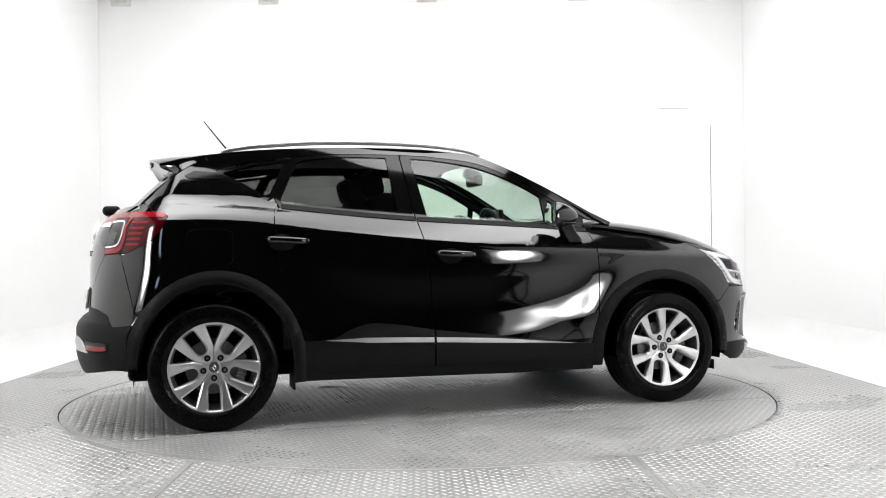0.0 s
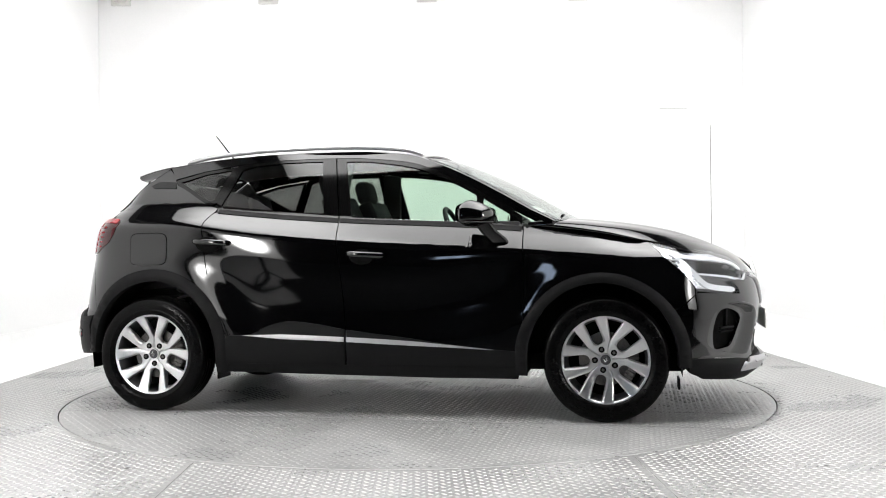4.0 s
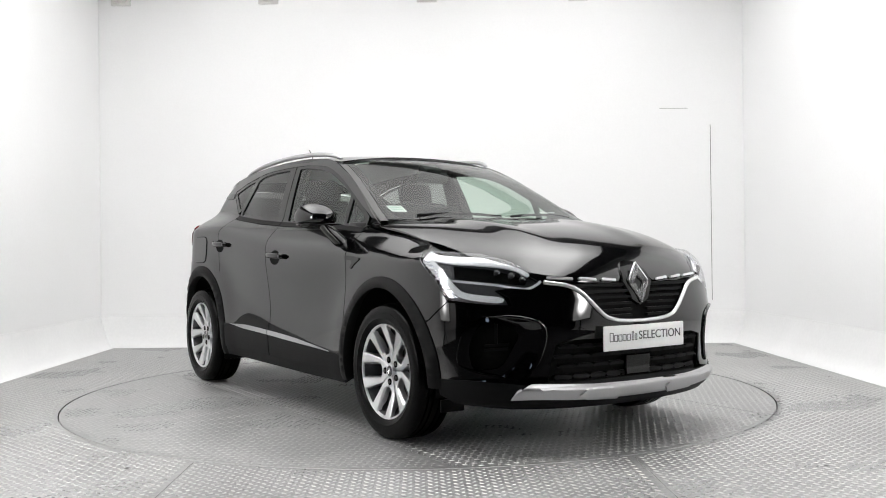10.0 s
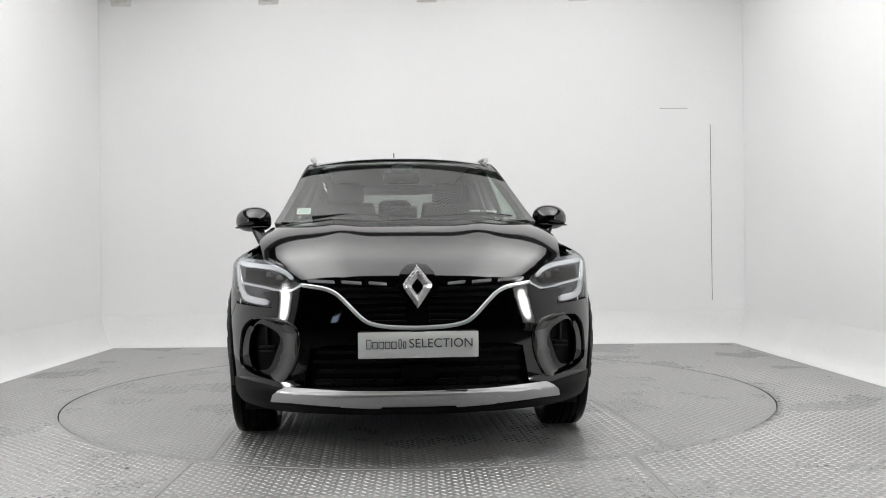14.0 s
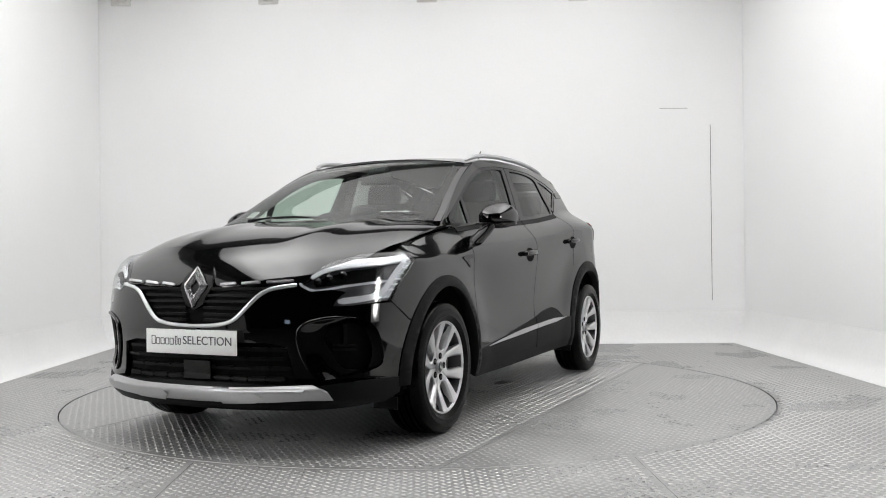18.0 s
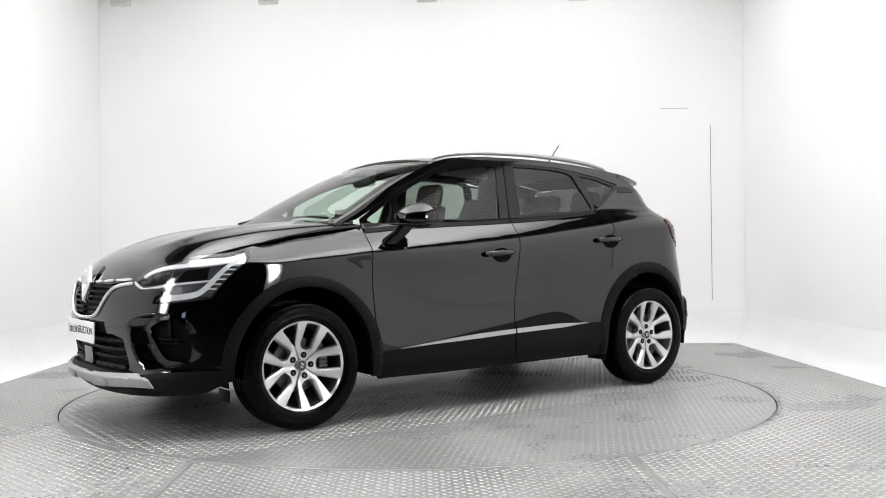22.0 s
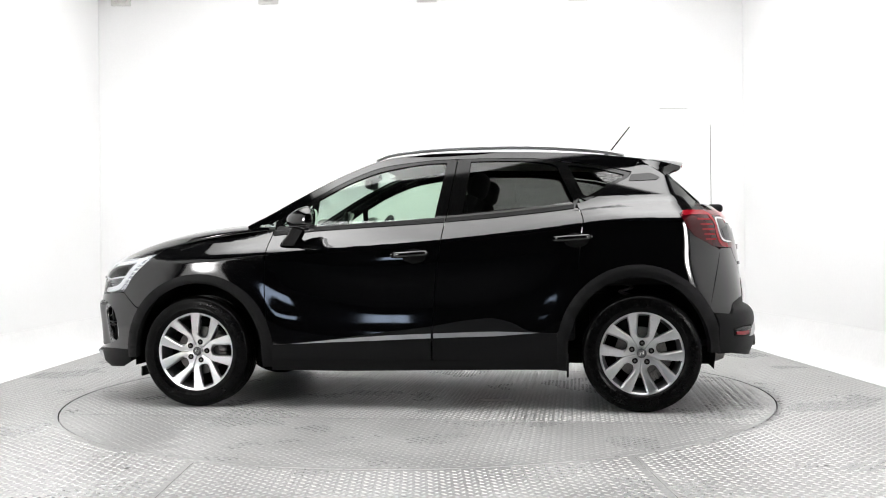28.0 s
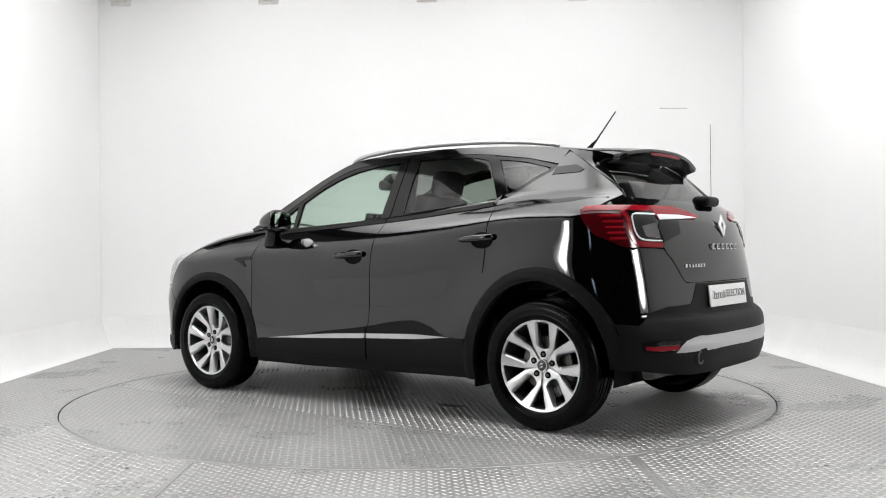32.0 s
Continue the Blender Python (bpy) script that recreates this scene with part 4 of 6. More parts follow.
# silver skid plate
sk = [fy(0.0, 0.311), fy(0.30, 0.314), fy(0.52, 0.326), fy(0.575, 0.328), fy(0.632, 0.296), fy(0.648, 0.262), fy(0.56, 0.264), fy(0.36, 0.255), fy(0.0, 0.250)]
skid = part("skid_plate", patch(thin(mirrored(sk)), front, 0.05, 0.012, off=lambda v, z: 0.006 + 0.28 * max(0.0, z - 0.250) - 0.9 * max(0.0, z - 0.309), depth=0.03), M_SILVER, bumper, "satin silver skid plate")
lip = [fy(0.0, 0.306), fy(0.30, 0.309), fy(0.50, 0.319), fy(0.560, 0.320), fy(0.535, 0.300), fy(0.50, 0.304), fy(0.30, 0.294), fy(0.0, 0.290)]
part("skid_lip", patch(thin(mirrored(lip)), front, 0.05, 0.008, off=lambda v, z: 0.026 + 0.15 * (z - 0.29) - 1.2 * max(0.0, z - 0.303), depth=0.012), M_SILVER, skid)
for sg in (-1, 1):
    hexa = [fy(sg * y, z) for y, z in ((0.335, 0.296), (0.165, 0.293), (0.140, 0.274), (0.165, 0.252), (0.335, 0.257), (0.370, 0.276))]
    part("skid_boss", patch(hexa, front, 0.05, 0.012, off=lambda v, z: 0.016 + 0.24 * (z - 0.250), depth=0.008), M_SILVER, skid)
# lower grille: dark recess with broken bars
lg = [fy(0.0, 0.525), fy(0.38, 0.525), fy(0.475, 0.505), fy(0.505, 0.335), fy(0.0, 0.318)]
low_grille = part("lower_grille", patch(thin(mirrored(lg)), front, 0.05, 0.03, off=-0.035, depth=0), M_UNDER, bumper, "black honeycomb lower grille")
for r, z in enumerate((0.355, 0.398, 0.441, 0.484)):
    n = 10
    for i in range(n):
        y0 = -0.46 + 0.92 * i / n + (0.02 if r % 2 else 0)
        q = [fy(y0, z + 0.007), fy(y0 + 0.075, z + 0.007), fy(y0 + 0.085, z), fy(y0 + 0.075, z - 0.007), fy(y0, z - 0.007), fy(y0 - 0.008, z)]
        if y0 < 0 < y0 + 0.085:
            continue
        part("grille_bar", patch(q, front, 0.2, 0.2, off=-0.012, depth=0.02), M_CLAD, low_grille)
radar = [fy(y, z) for y, z in ((-0.075, 0.43), (-0.0001, 0.43), (0.075, 0.43), (0.075, 0.345), (-0.075, 0.345))]
part("radar_cover", patch(radar, front, 0.04, 0.03, off=0.0, depth=0.02), M_GLOSS, low_grille)
# upper grille
hood_edge = [(0.515, 0.800), (0.44, 0.800), (0.30, 0.792), (0.16, 0.790), (0.11, 0.800), (0.075, 0.830), (0.035, 0.852), (0.0, 0.855)]
ug = [fy(y + 1e-4, z) for y, z in hood_edge[::-1]] + [fy(y + 1e-4, z) for y, z in trim_line]
grille = part("grille", patch(thin(mirrored(ug)), front, 0.05, 0.03, off=-0.030, depth=0), M_UNDER, bumper, "gloss black grille with chrome accents")
for k, z in enumerate((0.765, 0.735, 0.705, 0.675, 0.645, 0.618)):
    w = max(y for y, zz in trim_line if zz < z + 0.004) - 0.015
    for sg in (-1, 1):
        a, b = 0.05, w
        if b - a < 0.03:
            continue
        q = [fy(sg * a, z + 0.006), fy(sg * (a + b) / 2, z + 0.006), fy(sg * b, z + 0.006), fy(sg * b, z - 0.006), fy(sg * (a + b) / 2, z - 0.006), fy(sg * a, z - 0.006)]
        part("grille_bar", patch(q, front, 0.2, 0.2, off=-0.008, depth=0.02), M_CLAD, grille)
for sg in (-1, 1):
    for a, b, z in ((0.135, 0.215, 0.786), (0.245, 0.335, 0.791), (0.365, 0.485, 0.797)):
        q = [fy(sg * a, z + 0.002), fy(sg * (b - 0.01), z + 0.009), fy(sg * b, z + 0.006), fy(sg * (b - 0.005), z - 0.002), fy(sg * a, z - 0.008)]
        part("chrome_accent", patch(q, front, 0.1, 0.1, off=0.0, depth=0.012), M_BRIGHT, grille)
# chrome sweep under the grille, from lamp to lamp
half = [Vector(front(*fy(y + 1e-4, z - 0.004))) for y, z in trim_line[::-1]]
sweep = [Vector((p.x, -p.y, p.z)) for p in half[:0:-1]] + half
part("chrome_trim", tube([p + Vector((0.004, 0, 0)) for p in sweep], 0.0095, 10), M_BRIGHT, bumper, "bright chrome sweep under the grille")


def diamond(h, w, bar, depth):
    """A plain rhombus ring."""
    bm = bmesh.new()
    pts = lambda k: [(0, h * k), (w * k, h * 0.12 * k), (w * k * 0.92, -h * 0.10 * k), (0, -h * k), (-w * k * 0.92, -h * 0.10 * k), (-w * k, h * 0.12 * k)]
    o, m, i = pts(1.0), pts(0.70), pts(0.40)
    R = [[bm.verts.new((d, y, z)) for y, z in q] for q, d in ((o, 0.0), (o, depth * 0.5), (m, depth), (i, depth * 0.4), (i, 0.0))]
    for a, b in zip(R, R[1:]):
        for j in range(6):
            bm.faces.new((a[j], a[(j + 1) % 6], b[(j + 1) % 6], b[j]))
    bmesh.ops.recalc_face_normals(bm, faces=bm.faces)
    return bm


M_BADGE = material("polished_badge_metal", (0.82, 0.82, 0.83), 0.22, 0.75)
bd = diamond(0.096, 0.064, 0.02, 0.022)
bmesh.ops.transform(bd, matrix=pose(2.166, 0, 0.768, 0, -12, 0), verts=bd.verts)
part("badge", bd, M_BADGE, bumper, "chrome rhombus badge")
bk = [fy(y, z) for y, z in ((0.0001, 0.874), (0.045, 0.868), (0.075, 0.835), (0.092, 0.775), (0.050, 0.69), (0.0001, 0.664), (-0.050, 0.69), (-0.092, 0.775), (-0.075, 0.835), (-0.045, 0.868))]
part("badge_mount", patch(bk, front, 0.04, 0.03, off=-0.004, depth=0.03), M_GLOSS, bumper)
# plate
plate = part("front_plate", box(2.208, 0, 0.519, 0.008, 0.522, 0.113, 0.003), M_PLATE, bumper, "white dealer plate with dark grey print")
rot = Matrix(((0, 0, 1, 2.2128), (1, 0, 0, 0), (0, 1, 0, 0.519), (0, 0, 0, 1)))
word("SELECTION", 0.055, rot @ Matrix.Translation((0.098, 0.005, 0)), M_INK, plate)
def plain_word(x, y0, z0, sgn, parent):
    """A row of plain outlined blocks in place of a name."""
    for i in range(7):
        tall = 0.038 if i in (0, 5) else 0.028
        w = 0.020 if i not in (5, 6) else 0.010
        y = y0 + sgn * (0.027 * i - (0.008 if i == 6 else 0))
        for dy, dz, sy, sz in ((-w / 2, 0, 0.0035, tall), (w / 2, 0, 0.0035, tall), (0, tall / 2, w, 0.0035), (0, -tall / 2, w, 0.0035)):
            part("print_bar", box(x, y + sgn * dy, z0 + tall / 2 + dz, 0.0012, sy, sz), M_INK, parent)


plain_word(2.2128, -0.215, 0.505, 1, plate)
part("plate_clip", box(2.205, 0, 0.577, 0.012, 0.06, 0.008, 0.002), M_CLAD, plate)
# fog pods: a dark pocket inside a hollowed gloss blade
blade_in = curve((0.33, 0.60), (0.352, 0.592), (0.40, 0.553), (0.48, 0.526), (0.56, 0.520), (0.60, 0.545), (0.622, 0.60), (0.65, 0.66))


def hollow(v, z):
    y = abs(front(v, z)[1])
    t = max(0.0, min(1.0, (y - blade_in(z)) / 0.10))
    back_in = max(0.0, min(1.0, (0.835 - y) / 0.06))
    return 0.012 * (1 - t) ** 2 - 0.030 * t * t * (3 - 2 * t) * back_in


for sg in (-1, 1):
    pocket = spline([fy(sg * y, z) for y, z in POCKET], 3, True)
    blade = part("blade", patch(hole_of(sg), front, 0.02, 0.02, off=hollow, depth=0.02, holes=[pocket]), M_PAINT, bumper, "gloss black C-shaped air blade")
    pp = part("fog_recess", patch([fy(sg * y, z) for y, z in HOLE], front, 0.05, 0.03, off=-0.065, depth=0), M_UNDER, bumper, "deep black fog lamp recess")
    for z in (0.478, 0.498):
        q = [fy(sg * 0.66, z + 0.004), fy(sg * 0.745, z - 0.001), fy(sg * 0.745, z - 0.009), fy(sg * 0.66, z - 0.004)]
        part("fin", patch(q, front, 0.2, 0.2, off=-0.036, depth=0.02), M_CLAD, pp)
    part("fin", patch([fy(sg * y, z) for y, z in ((0.705, 0.60), (0.715, 0.60), (0.712, 0.49), (0.702, 0.49))], front, 0.2, 0.2, off=-0.045, depth=0.02), M_CLAD, pp)
    be = spline([(0.735, 0.627), (0.67, 0.631), (0.60, 0.621), (0.547, 0.600), (0.522, 0.560), (0.528, 0.48), (0.555, 0.40), (0.590, 0.354)], 4)
    part("blade_edge", tube([Vector(front(*fy(sg * y, z))) + Vector((0.002, 0, 0)) for y, z in be], [0.003] * 4 + [0.009] * (len(be) - 10) + [0.007, 0.006, 0.005, 0.004, 0.003, 0.002], 10), M_PAINT, bumper)


def ribbon(path, fn, wd, off, depth=0.010, taper=0.5, away=None):
    """A strip of one width along points of a panel's own plane."""
    mid = [Vector(p) for p in spline(path, 5)]
    left, right = [], []
    for i, p in enumerate(mid):
        d = mid[min(i + 1, len(mid) - 1)] - mid[max(i - 1, 0)]
        n = Vector((-d.y, d.x * 0.8)).normalized() * wd * 0.5 * (taper if i in (0, len(mid) - 1) else 1)
        left.append((p.x + n.x * 0.9, p.y + n.y))
        right.append((p.x - n.x * 0.9, p.y - n.y))
    return patch(left + right[::-1], fn, 0.05, 0.05, off=off, depth=depth, away=away)


# ---- headlamps
for sg in (-1, 1):
    H = [(1.555, 0, 0.957), (1.70, 0, 0.922), (0, 0.682, 0.908), (0, 0.61, 0.876), (0, 0.545, 0.826), (0, 0.507, 0.787), (0, 0.53, 0.760), (0, 0.575, 0.742), (0, 0.64, 0.752), (0, 0.70, 0.748),
         (0, 0.665, 0.714), (0, 0.655, 0.684), (0, 0.73, 0.686), (1.80, 0, 0.700), (1.735, 0, 0.79), (1.622, 0, 0.890)]
    f2 = lambda pts: [fy(sg * y, z) if y else fx(x, z, sg) for x, y, z in pts]
    loop = f2(H)
    lamp = part("headlamp", patch(loop, front, 0.03, 0.03, off=-0.034, depth=0), M_ALLOYD, car, "clear LED headlamp with a bright C-shaped guide")
    top = f2([(1.60, 0, 0.938), (1.70, 0, 0.914), (0, 0.685, 0.900), (0, 0.615, 0.868), (0, 0.553, 0.820), (0, 0.575, 0.820), (0, 0.63, 0.850), (0, 0.70, 0.872), (1.74, 0, 0.884), (1.645, 0, 0.900)])
    part("bezel", patch(top, front, 0.03, 0.03, off=-0.014, depth=0.012), M_BEZEL, lamp, "silvered upper bezel")
    side_b = f2([(1.605, 0, 0.932), (1.69, 0, 0.900), (1.765, 0, 0.828), (1.84, 0, 0.752), (0, 0.735, 0.705), (1.80, 0, 0.712), (1.742, 0, 0.790), (1.632, 0, 0.884)])
    part("bezel", patch(side_b, front, 0.03, 0.03, off=-0.016, depth=0.012), M_BEZEL, lamp, "silvered outer bezel")
    core = f2([(1.80, 0, 0.862), (0, 0.70, 0.852), (0, 0.62, 0.826), (0, 0.565, 0.792), (0, 0.58, 0.772), (0, 0.68, 0.782), (1.815, 0, 0.795)])
    part("lamp_core", patch(core, front, 0.03, 0.03, off=-0.028, depth=0.0), M_UNDER, lamp)
    for path, wd in (([(1.655, 0, 0.908), (1.76, 0, 0.883), (0, 0.68, 0.866), (0, 0.60, 0.845), (0, 0.555, 0.812)], 0.020),
                     ([(1.675, 0, 0.900), (1.752, 0, 0.830), (1.822, 0, 0.755), (1.880, 0, 0.720), (0, 0.670, 0.702)], 0.028),
                     ([(1.80, 0, 0.790), (0, 0.70, 0.772), (0, 0.63, 0.758), (0, 0.575, 0.753), (0, 0.530, 0.772), (0, 0.512, 0.788)], 0.010)):
        part("light_guide", ribbon(f2(path), front, wd, -0.008), M_LAMPW, lamp, "white light guide")
    for y, z in ((0.665, 0.820), (0.615, 0.806), (0.575, 0.790)):
        p = Vector(front(*fy(sg * y, z)))
        lens = lathe([(0.0, 0.012), (0.008, 0.010), (0.015, 0.0), (0.018, -0.004), (0.018, -0.02)], 20, "y")
        bmesh.ops.transform(lens, matrix=Matrix.Translation(p + Vector((-0.020, 0, 0))) @ pose(0, 0, 0, 0, 0, -90 + sg * 20), verts=lens.verts)
        part("projector", lens, M_GLOSS, lamp)
    for k in range(6):
        z = 0.872 - 0.024 * k
        a = 1.655 + 0.0235 * k
        q = f2([(a, 0, z), (a + 0.055, 0, z + 0.001), (a + 0.058, 0, z - 0.005), (a + 0.004, 0, z - 0.006)])
        part("reflector_fin", patch(q, front, 0.2, 0.2, off=-0.010, depth=0.012), M_LAMPW, lamp)
    part("lens", patch(loop, front, 0.03, 0.03, off=0.002, depth=0.004), M_LENS, lamp, "clear lens")
# ---- bonnet
edge = [(0.90, 0.735), (1.0, 0.742), (1.20, 0.752), (1.40, 0.757), (1.50, 0.757), (1.565, 0.748)]
pts = [(x, y) for x, y in edge]
for y, z in ((0.70, 0), (0.61, 0), (0.545, 0), (0.515, 0)):
    zz = {0.70: 0.915, 0.61: 0.880, 0.545: 0.830, 0.515: 0.806}[y]
    pts.append((front(*fy(y, zz))[0], y))
for y, z in hood_edge[1:]:
    pts.append((front(*fy(y + 1e-4, z + 0.004))[0], y))
bon = pts + [(x, -y) for x, y in pts[-2::-1]]
bon += [(0.90, -0.735), (1.02, -0.60), (1.12, -0.3), (1.15, 0.0), (1.12, 0.3), (1.02, 0.60)][1:]
part("bonnet", patch(thin(bon), bonnet, 0.04, 0.04, depth=0.015, away=lambda p: Vector((0.3, 0, 1))), M_PAINT, car)
cowl = [(0.93, 0.70), (1.03, 0.595), (1.13, 0.3), (1.16, 0.0), (1.13, -0.3), (1.03, -0.595), (0.93, -0.70), (0.99, -0.3), (1.0, 0.0), (0.99, 0.3)]
part("cowl", patch(cowl, lambda x, y: (x, y, bonnet(x, y)[2] - 0.02), 0.08, 0.1, depth=0.02, away=lambda p: Vector((0, 0, 1))), M_CLAD, car)
# ---- roof, windscreen, rails
ro = [(0.262, 0.560), (0.295, 0.40), (0.312, 0.2), (0.318, 0.0)]
ro = ro + [(x, -y) for x, y in ro[-2::-1]]
ro += [(x, -w) for x, w in ((0.14, 0.585), (-0.1, 0.597), (-0.4, 0.600), (-0.7, 0.592), (-0.95, 0.578), (-1.15, 0.560), (-1.345, 0.528))] + [(-1.42, -0.3), (-1.44, 0.0), (-1.42, 0.3)]
ro += [(x, w) for x, w in ((-1.345, 0.528), (-1.15, 0.560), (-0.95, 0.578), (-0.7, 0.592), (-0.4, 0.600), (-0.1, 0.597), (0.14, 0.585))]
roof = part("roof", patch(ro, roof_top, 0.06, 0.05, depth=0.02, away=lambda p: Vector((0, 0, 1))), M_PAINT, car)
ws = [(y, z) for y, z in ((0.0, 1.507), (0.2, 1.505), (0.40, 1.494), (0.548, 1.470))]
ws += [(pillar_y(z) - 0.022, z) for z in (1.43, 1.36, 1.30, 1.24, 1.18, 1.12, 1.095)] + [(0.5, 1.093), (0.25, 1.098), (0.0, 1.100)]
ws = ws + [(-y, z) for y, z in ws[-2:0:-1]]
up_screen = lambda p: Vector((1, 0, 1))
wsi = [(y * 0.93, 1.1 + (z - 1.1) * 0.94 + 0.012) for y, z in ws]
part("windscreen", patch(ws, screen, 0.08, 0.05, off=0.0, depth=0, away=up_screen), M_SCREEN, car, "tinted windscreen glass")
part("screen_border", patch(ws, screen, 0.08, 0.05, off=-0.004, depth=0, holes=[wsi], away=up_screen), M_UNDER, car, "black printed windscreen border")
for sg in (-1, 1):
    pil = [(pillar_y(z) - 0.021, z) for z in (1.09, 1.16, 1.24, 1.32, 1.40, 1.475)] + [(pillar_y(z) + 0.016, z) for z in (1.485, 1.40, 1.32, 1.24, 1.16, 1.09)]
    part("front_pillar", patch([(sg * y, z) for y, z in pil], screen, 0.05, 0.05, off=-0.002, depth=0.03, away=up_screen), M_PAINT, car)
    rp = spline([(0.262, 0.545, 1.492), (0.20, 0.560, 1.515), (0.10, 0.568, 1.532), (-0.1, 0.575, 1.547), (-0.4, 0.578, 1.553), (-0.75, 0.572, 1.545), (-1.05, 0.555, 1.522), (-1.2, 0.54, 1.500), (-1.25, 0.532, 1.486)], 4)
    k = len(rp)
    part("roof_rail", tube([(x, sg * y, z) for x, y, z in rp], [0.008 + 0.009 * math.sin(math.pi * i / (k - 1)) ** 0.35 for i in range(k)], 10, flat=0.85), M_SILVER, car, "satin silver roof rail")
# windscreen wipers
for p0, p1 in (((1.07, -0.52), (1.06, 0.05)), ((1.09, 0.10), (1.02, 0.60))):
    pts = []
    for i in range(9):
        t = i / 8
        x, y = p0[0] + (p1[0] - p0[0]) * t, p0[1] + (p1[1] - p0[1]) * t
        pts.append((x, y, 1.118 + 0.014 * math.sin(math.pi * t)))
    part("wiper", tube(pts, 0.008, 6), M_CLAD, car)
# aerial
ant = tube([(-1.135, 0, 1.520), (-1.16, 0, 1.545), (-1.19, 0, 1.572), (-1.315, 0, 1.728)], [0.016, 0.012, 0.005, 0.0035], 8)
part("aerial", ant, M_CLAD, car)
# ---------------------------------------------------------------- the car: tail
def spoiler_bm(first, last):
    bm = bmesh.new()
    rows = []
    for i in range(33):
        h = -1 + 2 * i / 32
        a = abs(h)
        x0, x1 = -1.44 + 0.11 * a ** 2.5, -1.632 + 0.055 * a ** 2.2
        z1 = 1.474 - 0.057 * a ** 2.3
        row = []
        for k in range(6):
            t = k / 5
            y = h * (0.572 - 0.035 * t)
            zr = roof_top(x0, h * 0.572)[2] + 0.001
            row.append((x0 + (x1 - x0) * t, y, zr + (z1 - zr) * t + 0.006 * math.sin(math.pi * t)))
        y = h * 0.537
        lip = 0.017 + 0.006 * a ** 5
        row += [(x1 - 0.003, y, z1 - 0.006), (x1 + 0.004, y, z1 - lip), (x1 + 0.05, y * 0.99, z1 - lip - 0.018)]
        g = gate_glass(y * 0.93, 1.402 + 0.004 * a ** 3)
        row.append((g[0] - 0.006, g[1], g[2]))
        rows.append([bm.verts.new(p) for p in row[first:last]])
    for p, q in zip(rows, rows[1:]):
        for j in range(len(p) - 1):
            bm.faces.new((p[j], p[j + 1], q[j + 1], q[j]))
    bmesh.ops.recalc_face_normals(bm, faces=bm.faces)
    return smooth_all(bm, 35)


def spoiler_end(sg):
    """The flank of the spoiler, from the tailgate's shut line back to the trailing edge."""
    bm = bmesh.new()
    rows = []
    for z, b in ((1.345, (-1.495, 0.508, 1.365)), (1.375, (-1.535, 0.524, 1.378)), (1.40, (-1.568, 0.533, 1.391)), (1.435, (-1.578, 0.538, 1.404)), (1.466, (-1.577, 0.537, 1.417))):
        a, b = Vector((shut_x(z) - 0.006, flank(shut_x(z), z) - 0.001, z)), Vector(b)
        row = []
        for k in range(7):
            p = a.lerp(b, k / 6)
            row.append(bm.verts.new((p.x, sg * (p.y + 0.010 * math.sin(math.pi * k / 6)), p.z)))
        rows.append(row)
    for p, q in zip(rows, rows[1:]):
        for j in range(6):
            bm.faces.new((p[j], p[j + 1], q[j + 1], q[j]))
    bmesh.ops.recalc_face_normals(bm, faces=bm.faces)
    if sum(f.normal.y * sg for f in bm.faces) < 0:
        bmesh.ops.reverse_faces(bm, faces=bm.faces)
    return smooth_all(bm, 60)


spoiler = part("spoiler", spoiler_bm(0, 7), M_PAINT, car, "gloss black roof spoiler")
part("underside", spoiler_bm(6, 10), M_GLOSS, spoiler, "black spoiler underside")
bl = [(-0.19, 1.452), (-0.10, 1.454), (0.0, 1.4545), (0.10, 1.454), (0.19, 1.452), (0.18, 1.438), (0.0, 1.4405), (-0.18, 1.438)]
part("brake_light", patch(bl, lambda y, z: (-1.632 + 0.055 * (abs(y) / 0.53) ** 2.2 - 0.35 * (1.454 - z) * -1, y, z), 0.05, 0.01, off=0.004, depth=0.006, away=lambda p: Vector((-1, 0, -0.4))), M_RED, spoiler, "slim red high-level brake light")
back = lambda p: Vector((-1, 0, 0.3))
gg = [(0.0, 1.405), (0.30, 1.400), (0.475, 1.385), (0.53, 1.30), (0.575, 1.215), (0.585, 1.195), (0.50, 1.180), (0.25, 1.172), (0.0, 1.170)]
gg = gg + [(-y, z) for y, z in gg[-2:0:-1]]
part("rear_window", patch(gg, gate_glass, 0.07, 0.05, off=0.0, depth=0, away=back), M_PRIV, car, "dark privacy glass rear window")
shut_x = curve((1.19, -1.672), (1.205, -1.66), (1.262, -1.60), (1.33, -1.52), (1.395, -1.43), (1.448, -1.345), (1.466, -1.325))
glass_y = curve((1.19, 0.590), (1.215, 0.575), (1.30, 0.535), (1.385, 0.495), (1.45, 0.49))


def gate_frame(side):
    def f(u, z):
        a = Vector((shut_x(z) - 0.004, flank(shut_x(z), z), z))
        b = Vector(gate_glass(glass_y(z), z))
        p = a.lerp(b, u)
        return (p.x - 0.008 * math.sin(math.pi * u), side * (p.y + 0.008 * math.sin(math.pi * u)), p.z)
    return f


